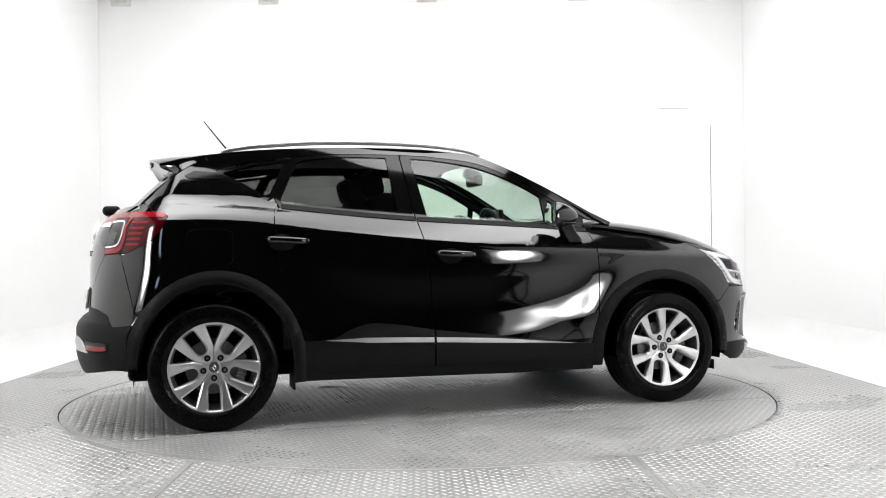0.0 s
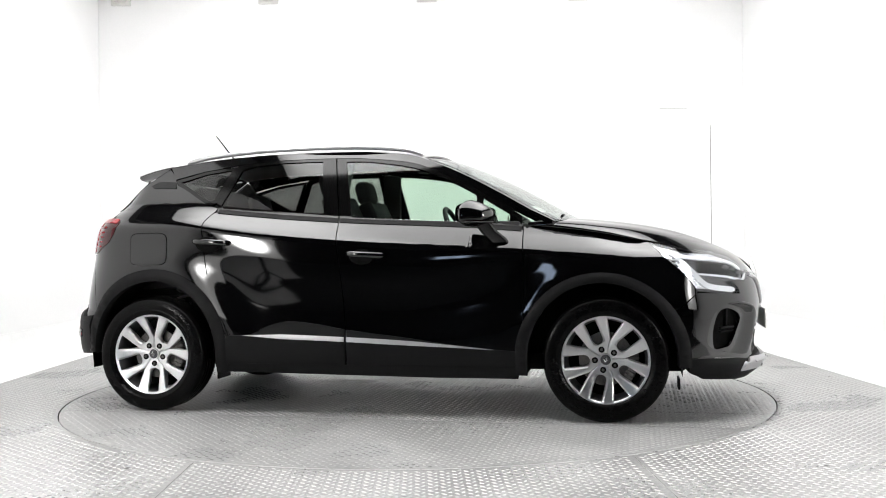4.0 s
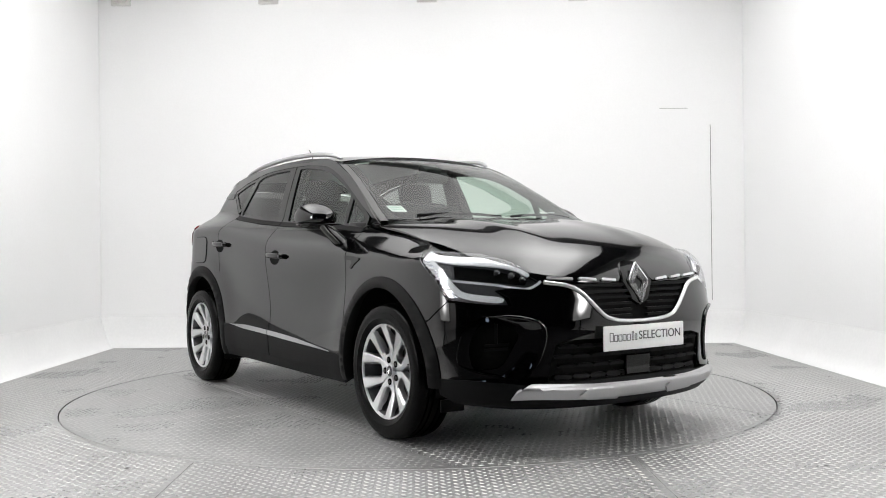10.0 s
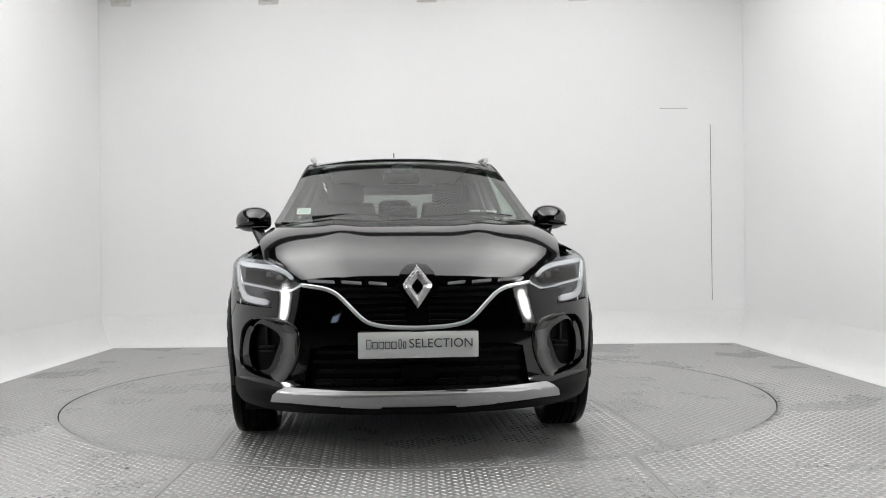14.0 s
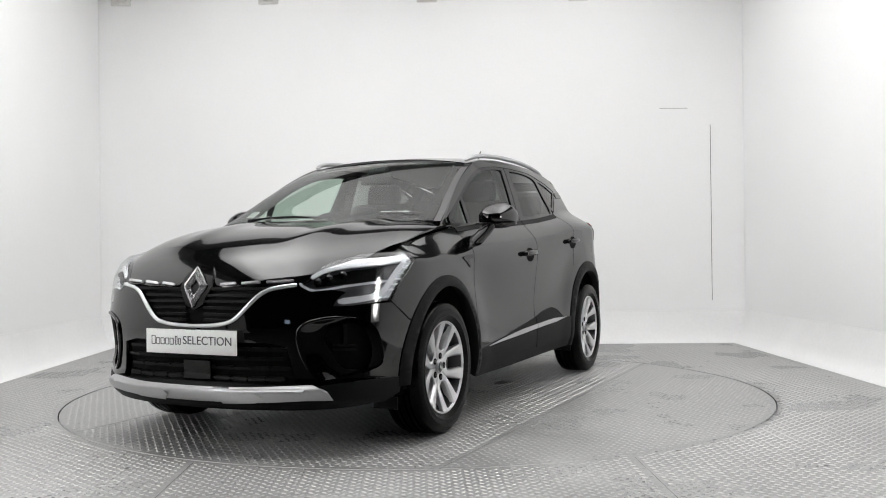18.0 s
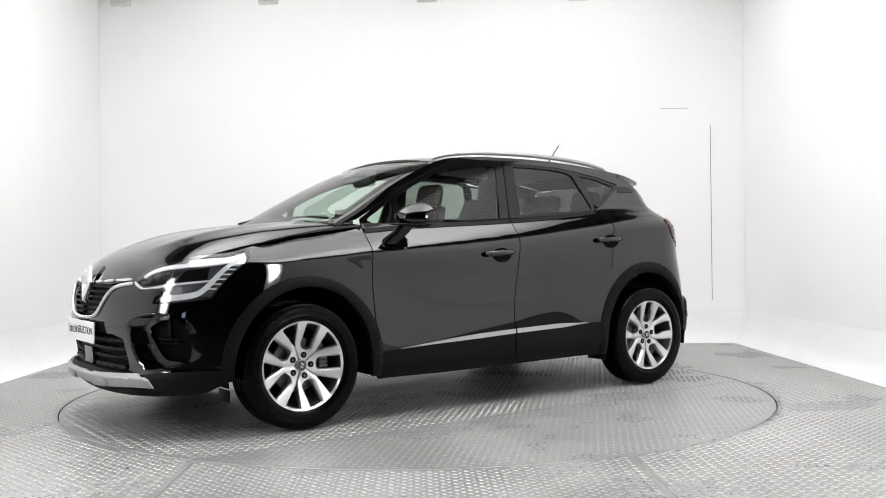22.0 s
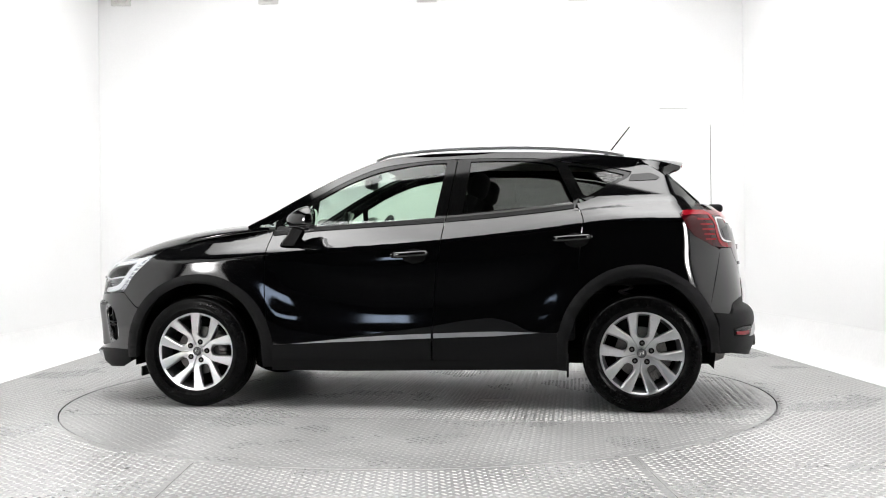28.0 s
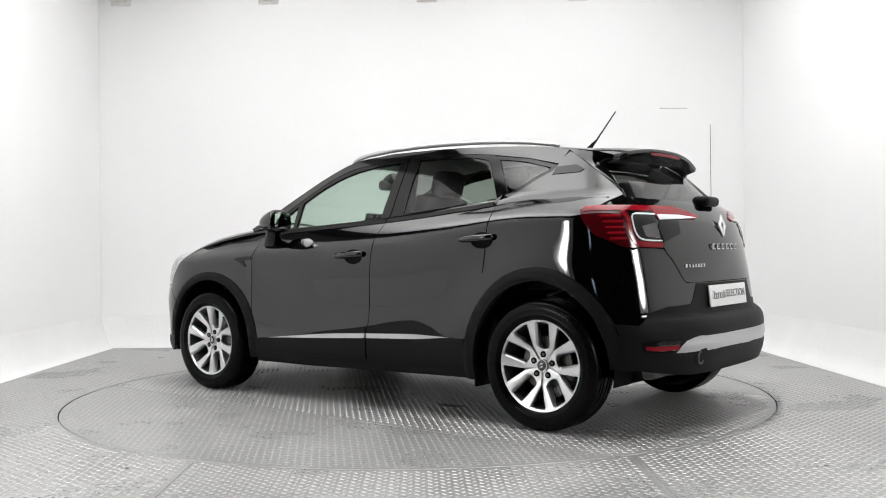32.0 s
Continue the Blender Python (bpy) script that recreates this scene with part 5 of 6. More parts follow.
for sg in (-1, 1):
    part("gate_frame", patch([(0, 1.195), (1, 1.195), (1.0, 1.40), (0.0, 1.36)], gate_frame(sg), 0.2, 0.03, depth=0.01, away=lambda p: Vector((-1, p.y, 0.3))), M_GLOSS, car)
    part("spoiler_end", spoiler_end(sg), M_PAINT, spoiler)
G = [ry(y, z) for y, z in ((0.0, 1.172), (0.30, 1.172), (0.50, 1.182), (0.585, 1.187), (0.572, 1.15), (0.556, 1.10), (0.572, 1.03), (0.560, 0.93), (0.545, 0.899), (0.47, 0.779), (0.450, 0.757), (0.42, 0.752), (0.0, 0.752))]
gate = part("tailgate", patch(thin(mirrored(G)), rear, 0.04, 0.03, away=back), M_PAINT, car)
wiper_cap = box(-1.845, -0.02, 1.180, 0.10, 0.17, 0.055, 0.024, 4)
part("wiper_pivot", wiper_cap, M_CLAD, gate)
bd = diamond(0.062, 0.045, 0.015, 0.012)
bmesh.ops.transform(bd, matrix=pose(-1.940, 0, 1.045, 0, 0, 180) @ pose(0, 0, 0, 0, -8, 0), verts=bd.verts)
part("badge", bd, M_BRIGHT, gate, "chrome rhombus badge")
# chrome name marks, as plain strokes
for i in range(6):
    y = 0.155 - 0.062 * i
    for dz, h, w in ((0.013, 0.005, 0.034), (-0.013, 0.005, 0.034)):
        part("name_stroke", box(-1.958, y, 0.933 + dz, 0.006, w, h), M_BRIGHT, gate)
    part("name_stroke", box(-1.958, y + 0.015, 0.933, 0.006, 0.006, 0.026), M_BRIGHT, gate)
for i in range(7):
    y = 0.43 - 0.026 * i
    part("name_stroke", box(rear(*ry(y, 0.836))[0] - 0.002, y, 0.836, 0.005, 0.015, 0.018), M_BRIGHT, gate)
# rear bumper: painted shoulder, plastic lower half, silver skid plate
ra = ARCH_R
ub = [ry(0.0, 0.748), ry(0.445, 0.749), ry(0.478, 0.780), ry(0.55, 0.896), ry(0.566, 0.922), ry(0.70, 0.926), rx(-1.775, 0.918), rx(-1.74, 0.75), rx(-1.705, 0.588), rx(-1.72, 0.562), ry(0.764, 0.552), ry(0.69, 0.614), ry(0.60, 0.636), ry(0.40, 0.645), ry(0.0, 0.645)]
rb = part("rear_bumper", patch(thin(mirrored(ub)), rear, 0.05, 0.03, away=back), M_PAINT, car)
rec = [ry(0.0, 0.744), ry(0.36, 0.744), ry(0.405, 0.665), ry(0.43, 0.641), ry(0.0, 0.641)]
part("plate_recess", patch(thin(mirrored(rec)), rear, 0.05, 0.03, off=0.003, depth=0.004, away=back), M_CLAD, rb, "textured black plastic plate recess")
lb = [ry(0.0, 0.641), ry(0.40, 0.641), ry(0.60, 0.632), ry(0.69, 0.610), ry(0.764, 0.549), rx(-1.72, 0.558), rx(-1.745, 0.50), rx(-1.742, 0.40), rx(-1.735, 0.335), ry(0.766, 0.335), ry(0.50, 0.30), ry(0.0, 0.30)]
lower = part("lower_bumper", patch(thin(mirrored(lb)), rear, 0.05, 0.03, off=lambda v, z: 0.002 + 0.012 * max(0.0, min(1.0, (0.60 - z) / 0.04)), depth=0.10, away=back), M_CLAD, rb, "textured black plastic lower bumper")
sk = [(0.0, 0.493), (0.45, 0.493), (0.555, 0.470), (0.672, 0.358), (0.66, 0.344), (0.50, 0.344), (0.30, 0.345), (0.0, 0.345)]
slot = [(0.555, 0.470), (0.672, 0.358), (0.66, 0.344), (0.555, 0.344), (0.50, 0.385), (0.455, 0.420), (0.41, 0.425), (0.39, 0.405), (0.43, 0.370), (0.47, 0.345), (0.30, 0.345)]
outline = [ry(y + 1e-4, z) for y, z in sk[:2] + slot + sk[-1:]] + [ry(-y - 1e-4, z) for y, z in sk[::-1]]
part("skid_plate", patch(thin(outline), rear, 0.05, 0.02, off=lambda v, z: 0.012 + 0.008 * math.exp(-((z - 0.45) / 0.03) ** 2), depth=0.03, away=back), M_SILVER, rb, "satin silver rear skid plate")
for sg in (-1, 1):
    fl = [ry(sg * y, z) for y, z in ((0.60, 0.474), (0.70, 0.474), (0.755, 0.466), (0.75, 0.432), (0.70, 0.425), (0.61, 0.428))]
    part("rear_fog_lamp", patch(fl, rear, 0.04, 0.03, off=0.020, depth=0.01, away=back), M_LENS, rb)
    fr2 = [ry(sg * y, z) for y, z in ((0.605, 0.451), (0.752, 0.450), (0.748, 0.434), (0.70, 0.427), (0.612, 0.430))]
    part("reflector", patch(fr2, rear, 0.04, 0.03, off=0.0215, depth=0.008, away=back), M_RED, rb, "red reflector")
    bk2 = [ry(sg * y, z) for y, z in ((0.59, 0.480), (0.70, 0.480), (0.765, 0.471), (0.76, 0.427), (0.70, 0.419), (0.605, 0.422))]
    part("lamp_bezel", patch(bk2, rear, 0.04, 0.03, off=0.0165, depth=0.006, away=back), M_UNDER, rb)
ex = lathe([(0.0, 0.02), (0.024, 0.02), (0.028, 0.0), (0.033, 0.0), (0.035, 0.06)], 24, "y")
bmesh.ops.transform(ex, matrix=pose(-2.005, 0.455, 0.378, 0, 0, -90), verts=ex.verts)
part("exhaust", ex, M_IRON, rb)
rplate = part("rear_plate", box(-1.972, 0, 0.675, 0.008, 0.522, 0.113, 0.003, m=pose(0, 0, 0, 0, 6, 0)), M_PLATE, rb, "white dealer plate with dark grey print")
rot = pose(-1.9768, 0, 0.675, 0, 6, 0) @ Matrix(((0, 0, -1, 0), (-1, 0, 0, 0), (0, 1, 0, 0), (0, 0, 0, 1)))
word("SELECTION", 0.055, rot @ Matrix.Translation((0.098, 0.005, 0)), M_INK, rplate)
plain_word(-1.9775, 0.215, 0.660, -1, rplate)
# tail lamps
for sg in (-1, 1):
    f3 = lambda pts: [ry(sg * y, z) if y else rx(x, z, sg) for x, y, z in pts]
    side_out = lambda p: Vector((-0.5, p.y, 0))
    body = f3([(-1.540, 0, 1.121), (-1.60, 0, 1.138), (0, 0.70, 1.141), (0, 0.60, 1.146), (0, 0.562, 1.143), (0, 0.560, 1.10), (0, 0.575, 1.03), (0, 0.564, 0.926), (0, 0.66, 0.930), (0, 0.72, 0.930), (0, 0.765, 0.936), (-1.62, 0, 0.995), (-1.575, 0, 1.048)])
    tl_ob = part("tail_lamp", patch(body, rear, 0.03, 0.03, off=0.004, depth=0.02, away=side_out), M_REDD, car, "red C-shaped LED tail lamp")
    for k in range(5):
        z = 1.088 - 0.028 * k
        part("lamp_rib", ribbon([ry(sg * (0.818 - 0.004 * k), z), ry(sg * 0.78, z), ry(sg * 0.742, z)], rear, 0.011, 0.0065, 0.003, away=side_out), M_RIB, tl_ob)
    part("light_guide", ribbon(f3([(-1.552, 0, 1.121), (-1.60, 0, 1.126), (0, 0.76, 1.127), (0, 0.66, 1.127), (0, 0.562, 1.124)]), rear, 0.026, 0.007, 0.006, away=side_out), M_RED, tl_ob, "red light guide")
    part("light_guide", ribbon(f3([(0, 0.716, 1.122), (0, 0.718, 1.07), (0, 0.722, 1.00), (0, 0.704, 0.955), (0, 0.65, 0.943), (0, 0.566, 0.942)]), rear, 0.026, 0.0072, 0.006, away=side_out), M_RED, tl_ob, "red light guide")
    inner = f3([(0, 0.698, 1.108), (0, 0.562, 1.108), (0, 0.575, 1.03), (0, 0.567, 0.957), (0, 0.672, 0.962), (0, 0.703, 1.00)])
    part("clear_insert", patch(inner, rear, 0.03, 0.03, off=0.006, depth=0.004, away=side_out), M_GLOSS, tl_ob, "smoked inner lens")
    part("chrome_facet", patch(f3([(0, 0.665, 1.035), (0, 0.582, 1.055), (0, 0.578, 0.975), (0, 0.655, 0.985)]), rear, 0.03, 0.03, off=0.008, depth=0.004, away=side_out), M_ALLOYD, tl_ob)
    part("clear_line", ribbon(f3([(0, 0.563, 1.094), (0, 0.63, 1.096), (0, 0.688, 1.092), (0, 0.704, 1.05), (0, 0.698, 0.995), (0, 0.668, 0.968), (0, 0.569, 0.962)]), rear, 0.007, 0.0105, 0.005, away=side_out), M_LAMPW, tl_ob)
    arm = f3([(0, 0.553, 1.140), (0, 0.39, 1.138), (0, 0.30, 1.118), (0, 0.215, 1.090), (0, 0.26, 1.075), (0, 0.40, 1.075), (0, 0.553, 1.072)])
    part("gate_lamp", patch(arm, rear, 0.03, 0.03, off=0.006, depth=0.012, away=back), M_RED, gate, "red tail lamp strip on the tailgate")
    arm2 = f3([(0, 0.551, 1.092), (0, 0.40, 1.092), (0, 0.25, 1.080), (0, 0.40, 1.073), (0, 0.551, 1.068)])
    part("gate_lamp_guide", patch(arm2, rear, 0.03, 0.03, off=0.010, depth=0.006, away=back), M_LAMPW, gate)
    lensd = f3([(0, 0.553, 1.062), (0, 0.42, 1.064), (0, 0.43, 1.0), (0, 0.556, 0.955), (0, 0.570, 1.03)])
    part("gate_lens", patch(lensd, rear, 0.03, 0.03, off=0.004, depth=0.006, away=back), M_GLOSS, gate, "smoked black tail lamp extension")
# fuel flap on the right flank
ff = [(-1.335 + 0.115 * math.copysign(abs(math.cos(a)) ** 0.35, math.cos(a)), 0.955 + 0.092 * math.copysign(abs(math.sin(a)) ** 0.35, math.sin(a))) for a in (2 * math.pi * i / 32 for i in range(32))]
part("fuel_flap", patch(ff, flank_of(-1), 0.04, 0.03, off=0.005, depth=0.004), M_PAINT, car)
ff2 = [(-1.335 + (x + 1.335) * 1.035, 0.955 + (z - 0.955) * 1.04) for x, z in ff]
part("flap_gap", patch(ff2, flank_of(-1), 0.04, 0.03, off=0.001, depth=0), M_UNDER, car)
# ---------------------------------------------------------------- underside, wells and cabin
part("floor_pan", box(0, 0, 0.30, 3.5, 1.30, 0.10, 0.03), M_UNDER, car)
part("engine_bay", box(1.55, 0, 0.62, 0.9, 1.05, 0.5, 0.05), M_UNDER, car)
part("boot_floor", box(-1.45, 0, 0.50, 0.85, 1.15, 0.35, 0.05), M_UNDER, car)
for cx in (-AX, AX):
    for sg in (-1, 1):
        well = bmesh.new()
        lathe([(0.42, 0.0), (0.42, 0.30), (0.0, 0.30)], 32, "y", well)
        bmesh.ops.transform(well, matrix=pose(cx + (-0.015 if cx > 0 else 0.015), sg * 0.845, 0.335) @ Matrix.Diagonal((1, -sg, 1.05, 1)), verts=well.verts)
        bmesh.ops.delete(well, geom=[v for v in well.verts if v.co.z < 0.2], context="VERTS")
        part("wheel_well", well, M_UNDER, car)
for sg in (-1, 1):
    part("mud_flap", box(-0.905, sg * 0.78, 0.255, 0.012, 0.16, 0.12, 0.004), M_CLAD, car)
    part("air_deflector", box(1.70, sg * 0.74, 0.205, 0.012, 0.13, 0.06, 0.004), M_CLAD, car)
    part("spring", tube([(-1.25 + 0.04 * math.cos(i * 0.9), sg * 0.60 + 0.04 * math.sin(i * 0.9), 0.45 + 0.008 * i) for i in range(36)], 0.008, 5), M_IRON, car)
part("silencer", box(-1.70, 0.15, 0.33, 0.25, 0.9, 0.14, 0.05), M_IRON, car)
part("dashboard", box(0.78, 0, 1.0, 0.42, 1.36, 0.16, 0.06, 3), M_CABIN, car)
part("headliner", patch([(0.30, 0.50), (0.36, 0.0), (0.30, -0.50), (-1.30, -0.48), (-1.30, 0.48)], lambda x, y: (x, y, roof_top(x, y)[2] - 0.03), 0.2, 0.2, depth=0, away=lambda p: Vector((0, 0, -1))), M_LINER, car)
for sg in (-1, 1):
    for nm, x0, x1 in (("door_card", -0.15, 0.86), ("rear_door_card", -0.95, -0.2)):
        part(nm, box((x0 + x1) / 2, sg * 0.70, 0.74, x1 - x0, 0.05, 0.70, 0.02), M_CABIN, car)
    part("boot_side", box(-1.30, sg * 0.60, 0.92, 0.5, 0.06, 0.42, 0.02), M_CABIN, car)
    part("boot_pillar", box(-1.30, sg * 0.55, 1.28, 0.16, 0.05, 0.28, 0.02, m=pose(0, 0, 0, sg * 14, -32, 0)), M_CABIN, car)
    part("centre_pillar", box(-0.24, sg * 0.615, 1.28, 0.13, 0.035, 0.40, 0.015, m=pose(0, 0, 0, sg * 19, 6, 0)), M_CABIN, car)


def seat(x, y, rear_seat=False):
    w = 0.47 if not rear_seat else 0.44
    s = part("seat", box(x, y, 0.66, 0.50, w, 0.17, 0.06, 3), M_SEAT, car, "charcoal cloth seat")
    bm = bmesh.new()
    h = 0.60 if not rear_seat else 0.52
    bmesh.ops.create_cube(bm, size=1.0)
    bmesh.ops.subdivide_edges(bm, edges=bm.edges[:], cuts=4, use_grid_fill=True)
    for v in bm.verts:
        t = v.co.z + 0.5
        v.co = Vector((0.13 * v.co.x * (1 - 0.35 * t) - 0.02 * math.cos(v.co.y * 6) * (1 if v.co.x > 0 else 0), v.co.y * w * (1 - 0.28 * max(0, t - 0.45) ** 1.3), h * t))
    bmesh.ops.smooth_vert(bm, verts=bm.verts, factor=0.5, use_axis_x=True, use_axis_y=True, use_axis_z=True)
    smooth_all(bm, 80)
    bmesh.ops.transform(bm, matrix=pose(x - 0.25, y, 0.70, 0, -20, 0), verts=bm.verts)
    part("backrest", bm, M_SEAT, s)
    hx = x - 0.25 - (h + 0.02) * 0.342 * 1.0
    hz = 0.70 + (h + 0.05) * 0.94
    part("headrest", box(hx - 0.02, y, hz + 0.02, 0.10, 0.26, 0.17, 0.05, 3, m=pose(0, 0, 0, 0, -14, 0)), M_SEAT, s)
    for d in (-0.06, 0.06):
        part("headrest_post", tube([(hx + 0.01, y + d, hz - 0.12), (hx - 0.01, y + d, hz)], 0.007, 6), M_CHROME, s)


seat(0.12, -0.37)
seat(0.12, 0.37)
for y in (-0.42, 0.0, 0.42):
    seat(-0.72, y, True)
sw = bmesh.new()
tube([(0, 0.185 * math.cos(2 * math.pi * i / 32), 0.185 * math.sin(2 * math.pi * i / 32)) for i in range(32)], 0.015, 8, sw, closed=True)
box(0, 0, 0, 0.05, 0.13, 0.11, 0.02, bm=sw)
box(0, 0, -0.02, 0.02, 0.36, 0.035, 0.008, bm=sw)
box(0, 0, -0.10, 0.02, 0.04, 0.17, 0.008, bm=sw)
bmesh.ops.transform(sw, matrix=pose(0.44, -0.37, 1.01, 0, -25, 0), verts=sw.verts)
part("steering_wheel", sw, M_CABIN, car)
part("rear_view_mirror", box(0.42, 0.0, 1.385, 0.05, 0.23, 0.07, 0.02), M_CABIN, car)
part("mirror_mount", box(0.40, 0.0, 1.43, 0.09, 0.13, 0.06, 0.02, m=pose(0, 0, 0, 0, 25, 0)), M_CABIN, car)
part("screen_display", box(0.60, 0.0, 1.09, 0.03, 0.17, 0.22, 0.01, m=pose(0, 0, 0, 0, -12, 0)), M_GLOSS, car)
# paper labels inside the windscreen
def label_card(y0, y1, z0, z1, mat, nm="label_card"):
    return part(nm, patch([(y0, z0), (y1, z0), (y1, z1), (y0, z1)], screen, 0.2, 0.2, off=-0.006, depth=0, away=up_screen), mat, car, "small printed paper label on the windscreen")


label_card(-0.615, -0.535, 1.145, 1.182, M_TAPE)
label_card(-0.50, -0.42, 1.462, 1.474, M_TAPE)
for z in (1.155, 1.168):
    part("print_line", patch([(-0.605, z), (-0.55, z), (-0.55, z + 0.005), (-0.605, z + 0.005)], screen, 0.2, 0.2, off=-0.004, depth=0, away=up_screen), M_PALEINK, car)
for a, b in ((0.36, 0.42), (0.43, 0.44), (0.455, 0.52)):
    part("print_line", patch([(a, 1.150), (b, 1.150), (b, 1.156), (a, 1.156)], screen, 0.2, 0.2, off=-0.004, depth=0, away=up_screen), M_TAPE, car)

# ---------------------------------------------------------------- wheels
TYRE_R, RIM_R = 0.335, 0.236


def wheel_at(cx, sg):
    w = new("wheel")
    w.parent = car
    w["label"] = "silver alloy wheel with ten broad blades and a black road tyre"
    w.matrix_basis = pose(cx, sg * 0.785, TYRE_R, 0, 0, 0 if sg < 0 else 180)
    return w


def make_wheel(w):
    # tyre: y runs outwards to negative
    prof = [(0.225, 0.085), (0.245, 0.098), (0.285, 0.106), (0.315, 0.100), (0.330, 0.086), (0.335, 0.06)]
    for y in (0.048, 0.020, -0.020, -0.048):
        prof += [(0.3345, y + 0.006), (0.327, y + 0.005), (0.327, y - 0.005), (0.3345, y - 0.006)]
    prof += [(0.335, -0.06), (0.330, -0.086), (0.322, -0.096), (0.318, -0.0995), (0.312, -0.1015), (0.300, -0.106), (0.285, -0.108), (0.268, -0.106), (0.262, -0.1075), (0.256, -0.105), (0.245, -0.100), (0.238, -0.094), (0.230, -0.086)]
    part("tyre", lathe(prof, 72), M_RUBBER, w)
    # sidewall letters as small raised bars
    for a0, n in ((60, 11), (200, 8)):
        bm = bmesh.new()
        for i in range(n):
            a = radians(a0 + i * 4.2)
            box(0.291 * math.cos(a), -0.1072, 0.291 * math.sin(a), 0.011, 0.002, 0.009, m=pose(0, 0, 0, 0, 90 - math.degrees(a), 0), bm=bm)
        part("sidewall_mark", bm, M_RUBBER, w)
    barrel = [(0.236, -0.088), (0.2335, -0.093), (0.2285, -0.092), (0.222, -0.084), (0.216, -0.065), (0.208, 0.0), (0.205, 0.08), (0.225, 0.09)]
    part("rim_lip", lathe(barrel[:4], 72), M_ALLOY, w)
    # darker than the lip: shade behind the blades put into the colour
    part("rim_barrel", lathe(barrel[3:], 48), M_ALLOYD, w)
    # ten broad blades: straight-sided windows outside the bolts, wedges between
    def window_side(r):
        """Angle of a blade's edge along the round-ended window at radius r."""
        c, q = 0.1165, 0.0325
        if r <= c - q:
            return 0.0
        x = (r * r + c * c - q * q) / (2 * c)
        t = math.sqrt(max(0.0, r * r - x * x)) if x < c else q + 0.012 * (r - c)
        return math.asin(t / r)

    def wedge_side(r):
        """Angle of a blade's edge along the wedge between two blades."""
        p0, p1 = (0.100, radians(36)), (0.216, radians(24.6))
        if r <= p0[0]:
            return radians(36)
        a0, a1 = (Vector((q[0] * math.cos(q[1]), q[0] * math.sin(q[1]))) for q in (p0, p1))
        lo, hi = 0.0, 1.1
        for _ in range(30):
            mid = (lo + hi) / 2
            lo, hi = (mid, hi) if a0.lerp(a1, mid).length < r else (lo, mid)
        p = a0.lerp(a1, lo)
        return math.atan2(p.y, p.x)

    face = lambda r: -0.056 - 0.06 * (r - 0.03) if r < 0.085 else -0.0593 - 0.222 * (r - 0.085)
    for k in range(10):
        pair, hand = divmod(k, 2)
        h = 1 if hand else -1
        axis = radians(126 + 72 * pair)
        bm = bmesh.new()
        rows = []
        for r in (0.032, 0.045, 0.060, 0.075, 0.084, 0.0865, 0.090, 0.095, 0.100, 0.107, 0.115, 0.130, 0.150, 0.175, 0.200, 0.216, 0.2235, 0.2295):
            au, aw = window_side(r), wedge_side(r)
            y = face(r)
            th = 0.034 if r < 0.2 else 0.020
            inner, outer = min(1.0, max(0.0, (r - 0.080) / 0.02)), min(1.0, max(0.0, (r - 0.09) / 0.03))
            end = 0.0 if r > 0.218 else 1.0
            wide = (aw - au) * r
            row = []
            for d, yy in ((-0.004 * inner, y + th), (0.0, y + 0.010 * inner * end), (min(0.0085, 0.3 * wide) * max(inner, 0.3), y + 0.0005), (wide * 0.52, y - 0.0004 * end),
                          (wide - min(0.006, 0.3 * wide), y + 0.001 * end), (wide, y + 0.0075 * end * (1.0 - 0.4 * outer)), (wide + 0.004 * outer, y + th)):
                a = axis + h * (au + d / r)
                row.append(bm.verts.new((r * math.cos(a), yy, r * math.sin(a))))
            rows.append(row)
        for p, q in zip(rows, rows[1:]):
            for j in range(6):
                bm.faces.new((p[j], p[j + 1], q[j + 1], q[j]))
        bmesh.ops.recalc_face_normals(bm, faces=bm.faces)
        if sum(f.normal.y * f.calc_area() for f in bm.faces) > 0:
            bmesh.ops.reverse_faces(bm, faces=bm.faces)
        part("blade", smooth_all(bm, 7), M_ALLOY, w)
    part("hub", lathe([(0.0, -0.046), (0.034, -0.046), (0.066, -0.045), (0.076, -0.041), (0.080, -0.030), (0.080, 0.02)], 40), M_ALLOY, w)
    part("hub_cap", lathe([(0.0, -0.068), (0.022, -0.068), (0.0275, -0.066), (0.029, -0.060), (0.029, -0.045)], 32), M_ALLOYD, w)
    part("cap_ring", lathe([(0.0275, -0.0685), (0.0305, -0.0685), (0.033, -0.062), (0.034, -0.045)], 32), M_ALLOY, w)
    cb = diamond(0.017, 0.012, 0.004, 0.003)
    bmesh.ops.transform(cb, matrix=pose(0, -0.0695, 0, 0, 0, -90), verts=cb.verts)
    part("cap_badge", cb, M_CHROME, w)
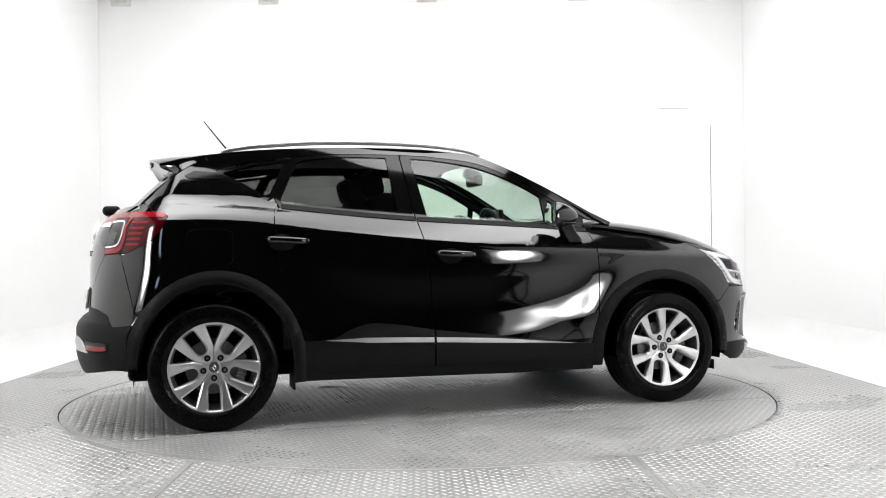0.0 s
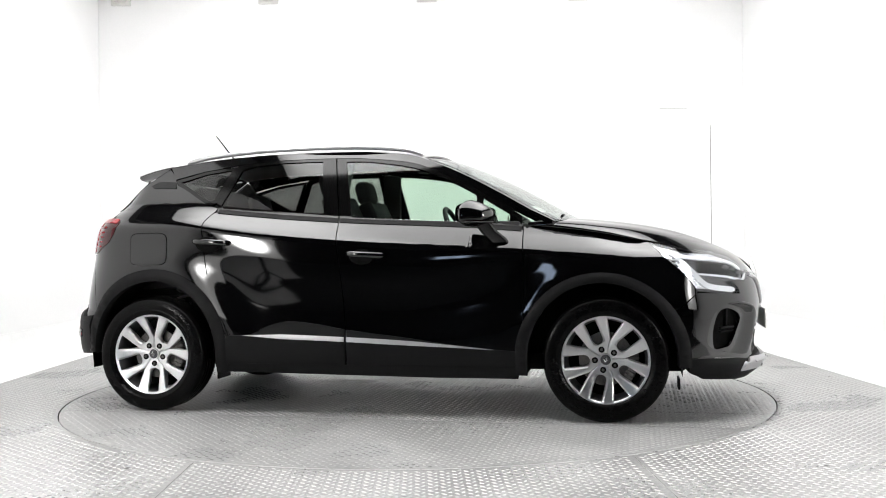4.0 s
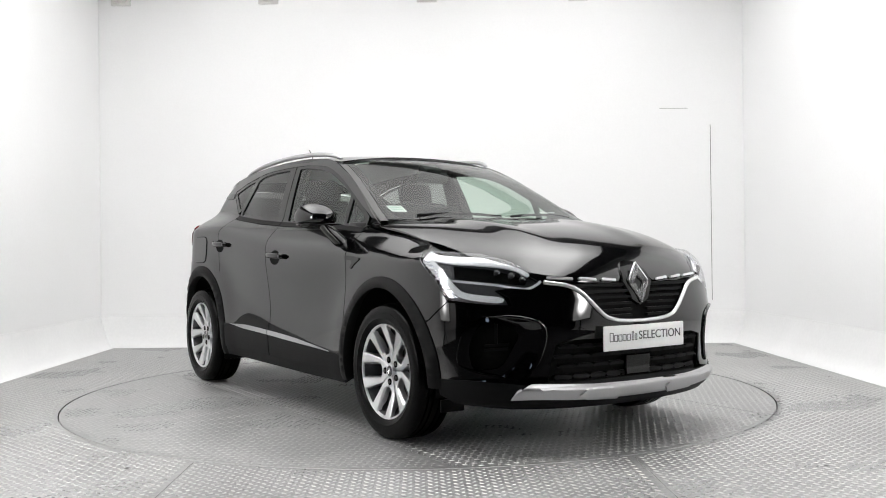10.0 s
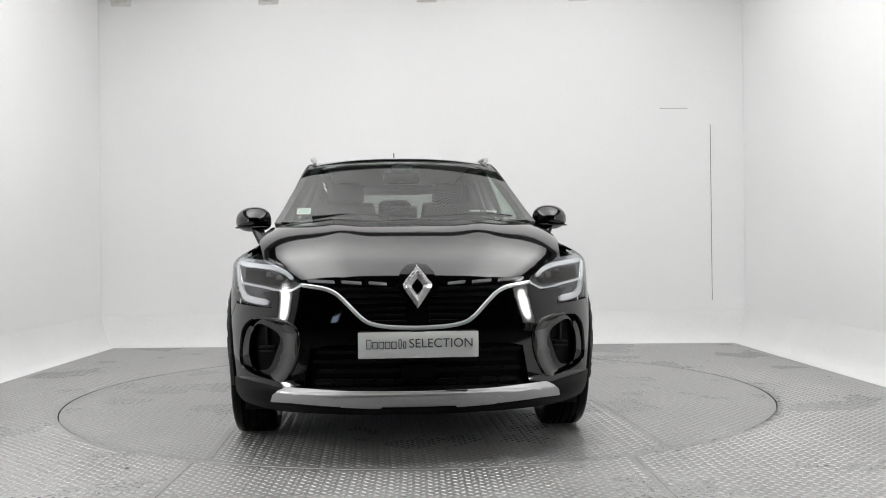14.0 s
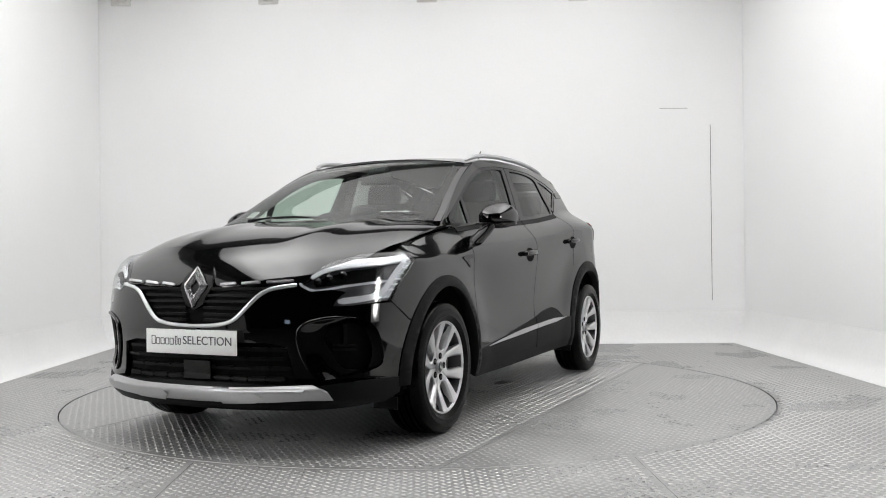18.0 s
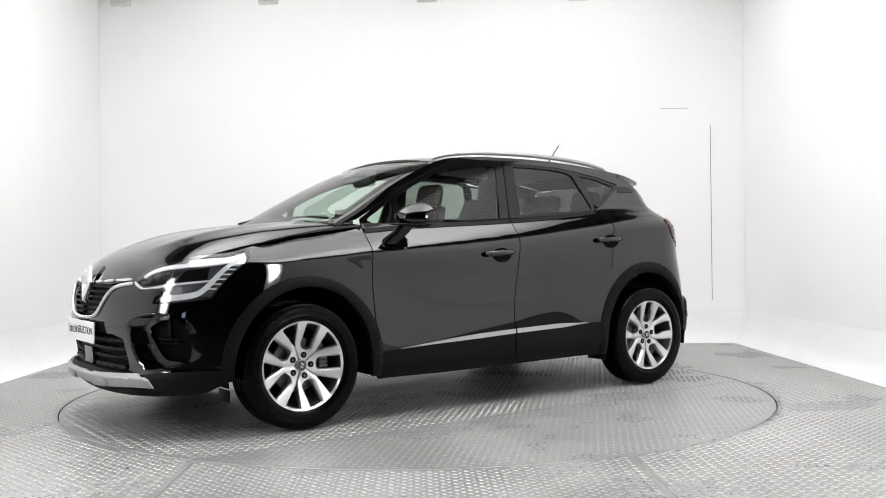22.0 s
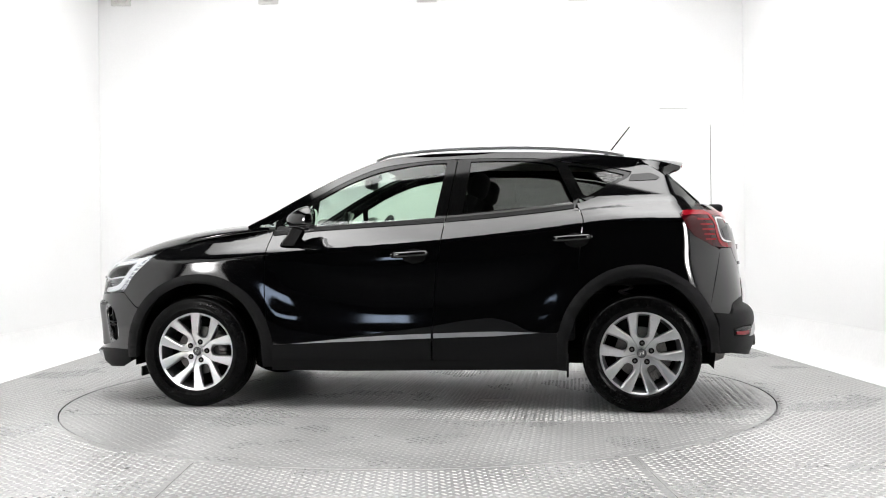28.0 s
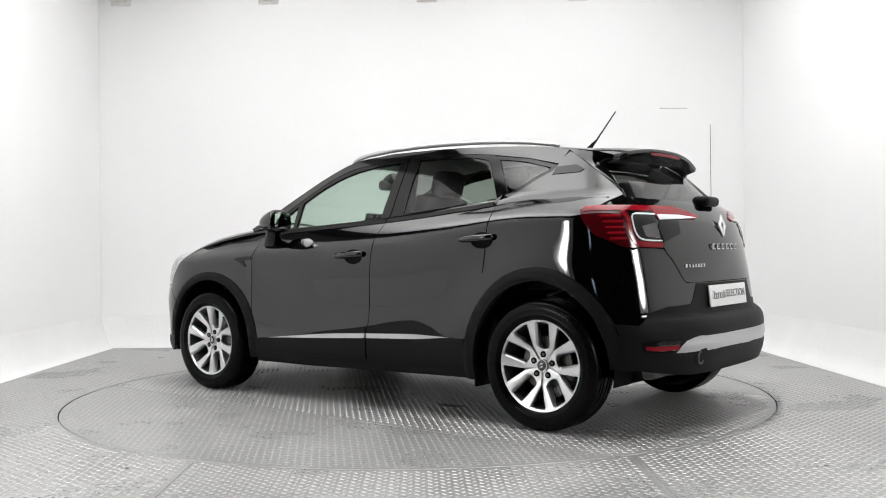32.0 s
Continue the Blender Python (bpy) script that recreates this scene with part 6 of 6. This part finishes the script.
    for k in range(5):
        a = radians(126 + 72 * k)
        at = Matrix.Translation((0.057 * math.cos(a), 0, 0.057 * math.sin(a)))
        bm = lathe([(0.0, -0.0590), (0.0125, -0.0590), (0.0140, -0.0610), (0.0160, -0.0610), (0.0175, -0.050)], 18)
        bmesh.ops.transform(bm, matrix=at, verts=bm.verts)
        part("bolt_socket", bm, M_UNDER, w)
        bm = lathe([(0.0, -0.0605), (0.0045, -0.0605), (0.0050, -0.0640), (0.0078, -0.0640), (0.0085, -0.055)], 6)
        bmesh.ops.transform(bm, matrix=at, verts=bm.verts)
        part("wheel_bolt", bm, M_IRON, w)
    part("brake_disc", lathe([(0.07, -0.012), (0.145, -0.012), (0.145, 0.012), (0.07, 0.012)], 48), M_IRON, w)
    cal = bmesh.new()
    for i in range(7):
        a = radians(-25 + 50 * i / 6)
        box(0.148 * math.cos(a), -0.002, 0.148 * math.sin(a), 0.055, 0.06, 0.026, 0.006, 1, m=pose(0, 0, 0, 0, -math.degrees(a), 0), bm=cal)
    part("brake_caliper", cal, M_IRON, w)
    part("inner_shield", lathe([(0.0, 0.05), (0.19, 0.05), (0.205, 0.04)], 40), M_UNDER, w)
    vs = lathe([(0.0, -0.088), (0.004, -0.088), (0.004, -0.07)], 8)
    bmesh.ops.transform(vs, matrix=Matrix.Translation((0.185, 0, 0.10)), verts=vs.verts)
    part("valve", vs, M_CLAD, w)


first = wheel_at(-AX, -1)
make_wheel(first)
for cx, sg, turn in ((AX, -1, 14), (-AX, 1, 40), (AX, 1, -20)):
    m = pose(cx, sg * 0.785, TYRE_R, 0, 0, 0 if sg < 0 else 180) @ pose(0, 0, 0, 0, turn, 0)
    copy_thing(first, m)


def motions():
    """The turntable turns steadily and carries the car round with it."""
    spin, ride = [], []
    for i in range(65):
        t = i * 0.5
        a = radians(heading(t))
        c, s = math.cos(a), math.sin(a)
        spin.append((t, pose(0, 0, 0, 0, 0, heading(t))))
        ride.append((t, pose(c * OFF[0] - s * OFF[1], s * OFF[0] + c * OFF[1], 0, 0, 0, heading(t))))
    walk(turntable, spin)
    walk(car, ride)


motions()
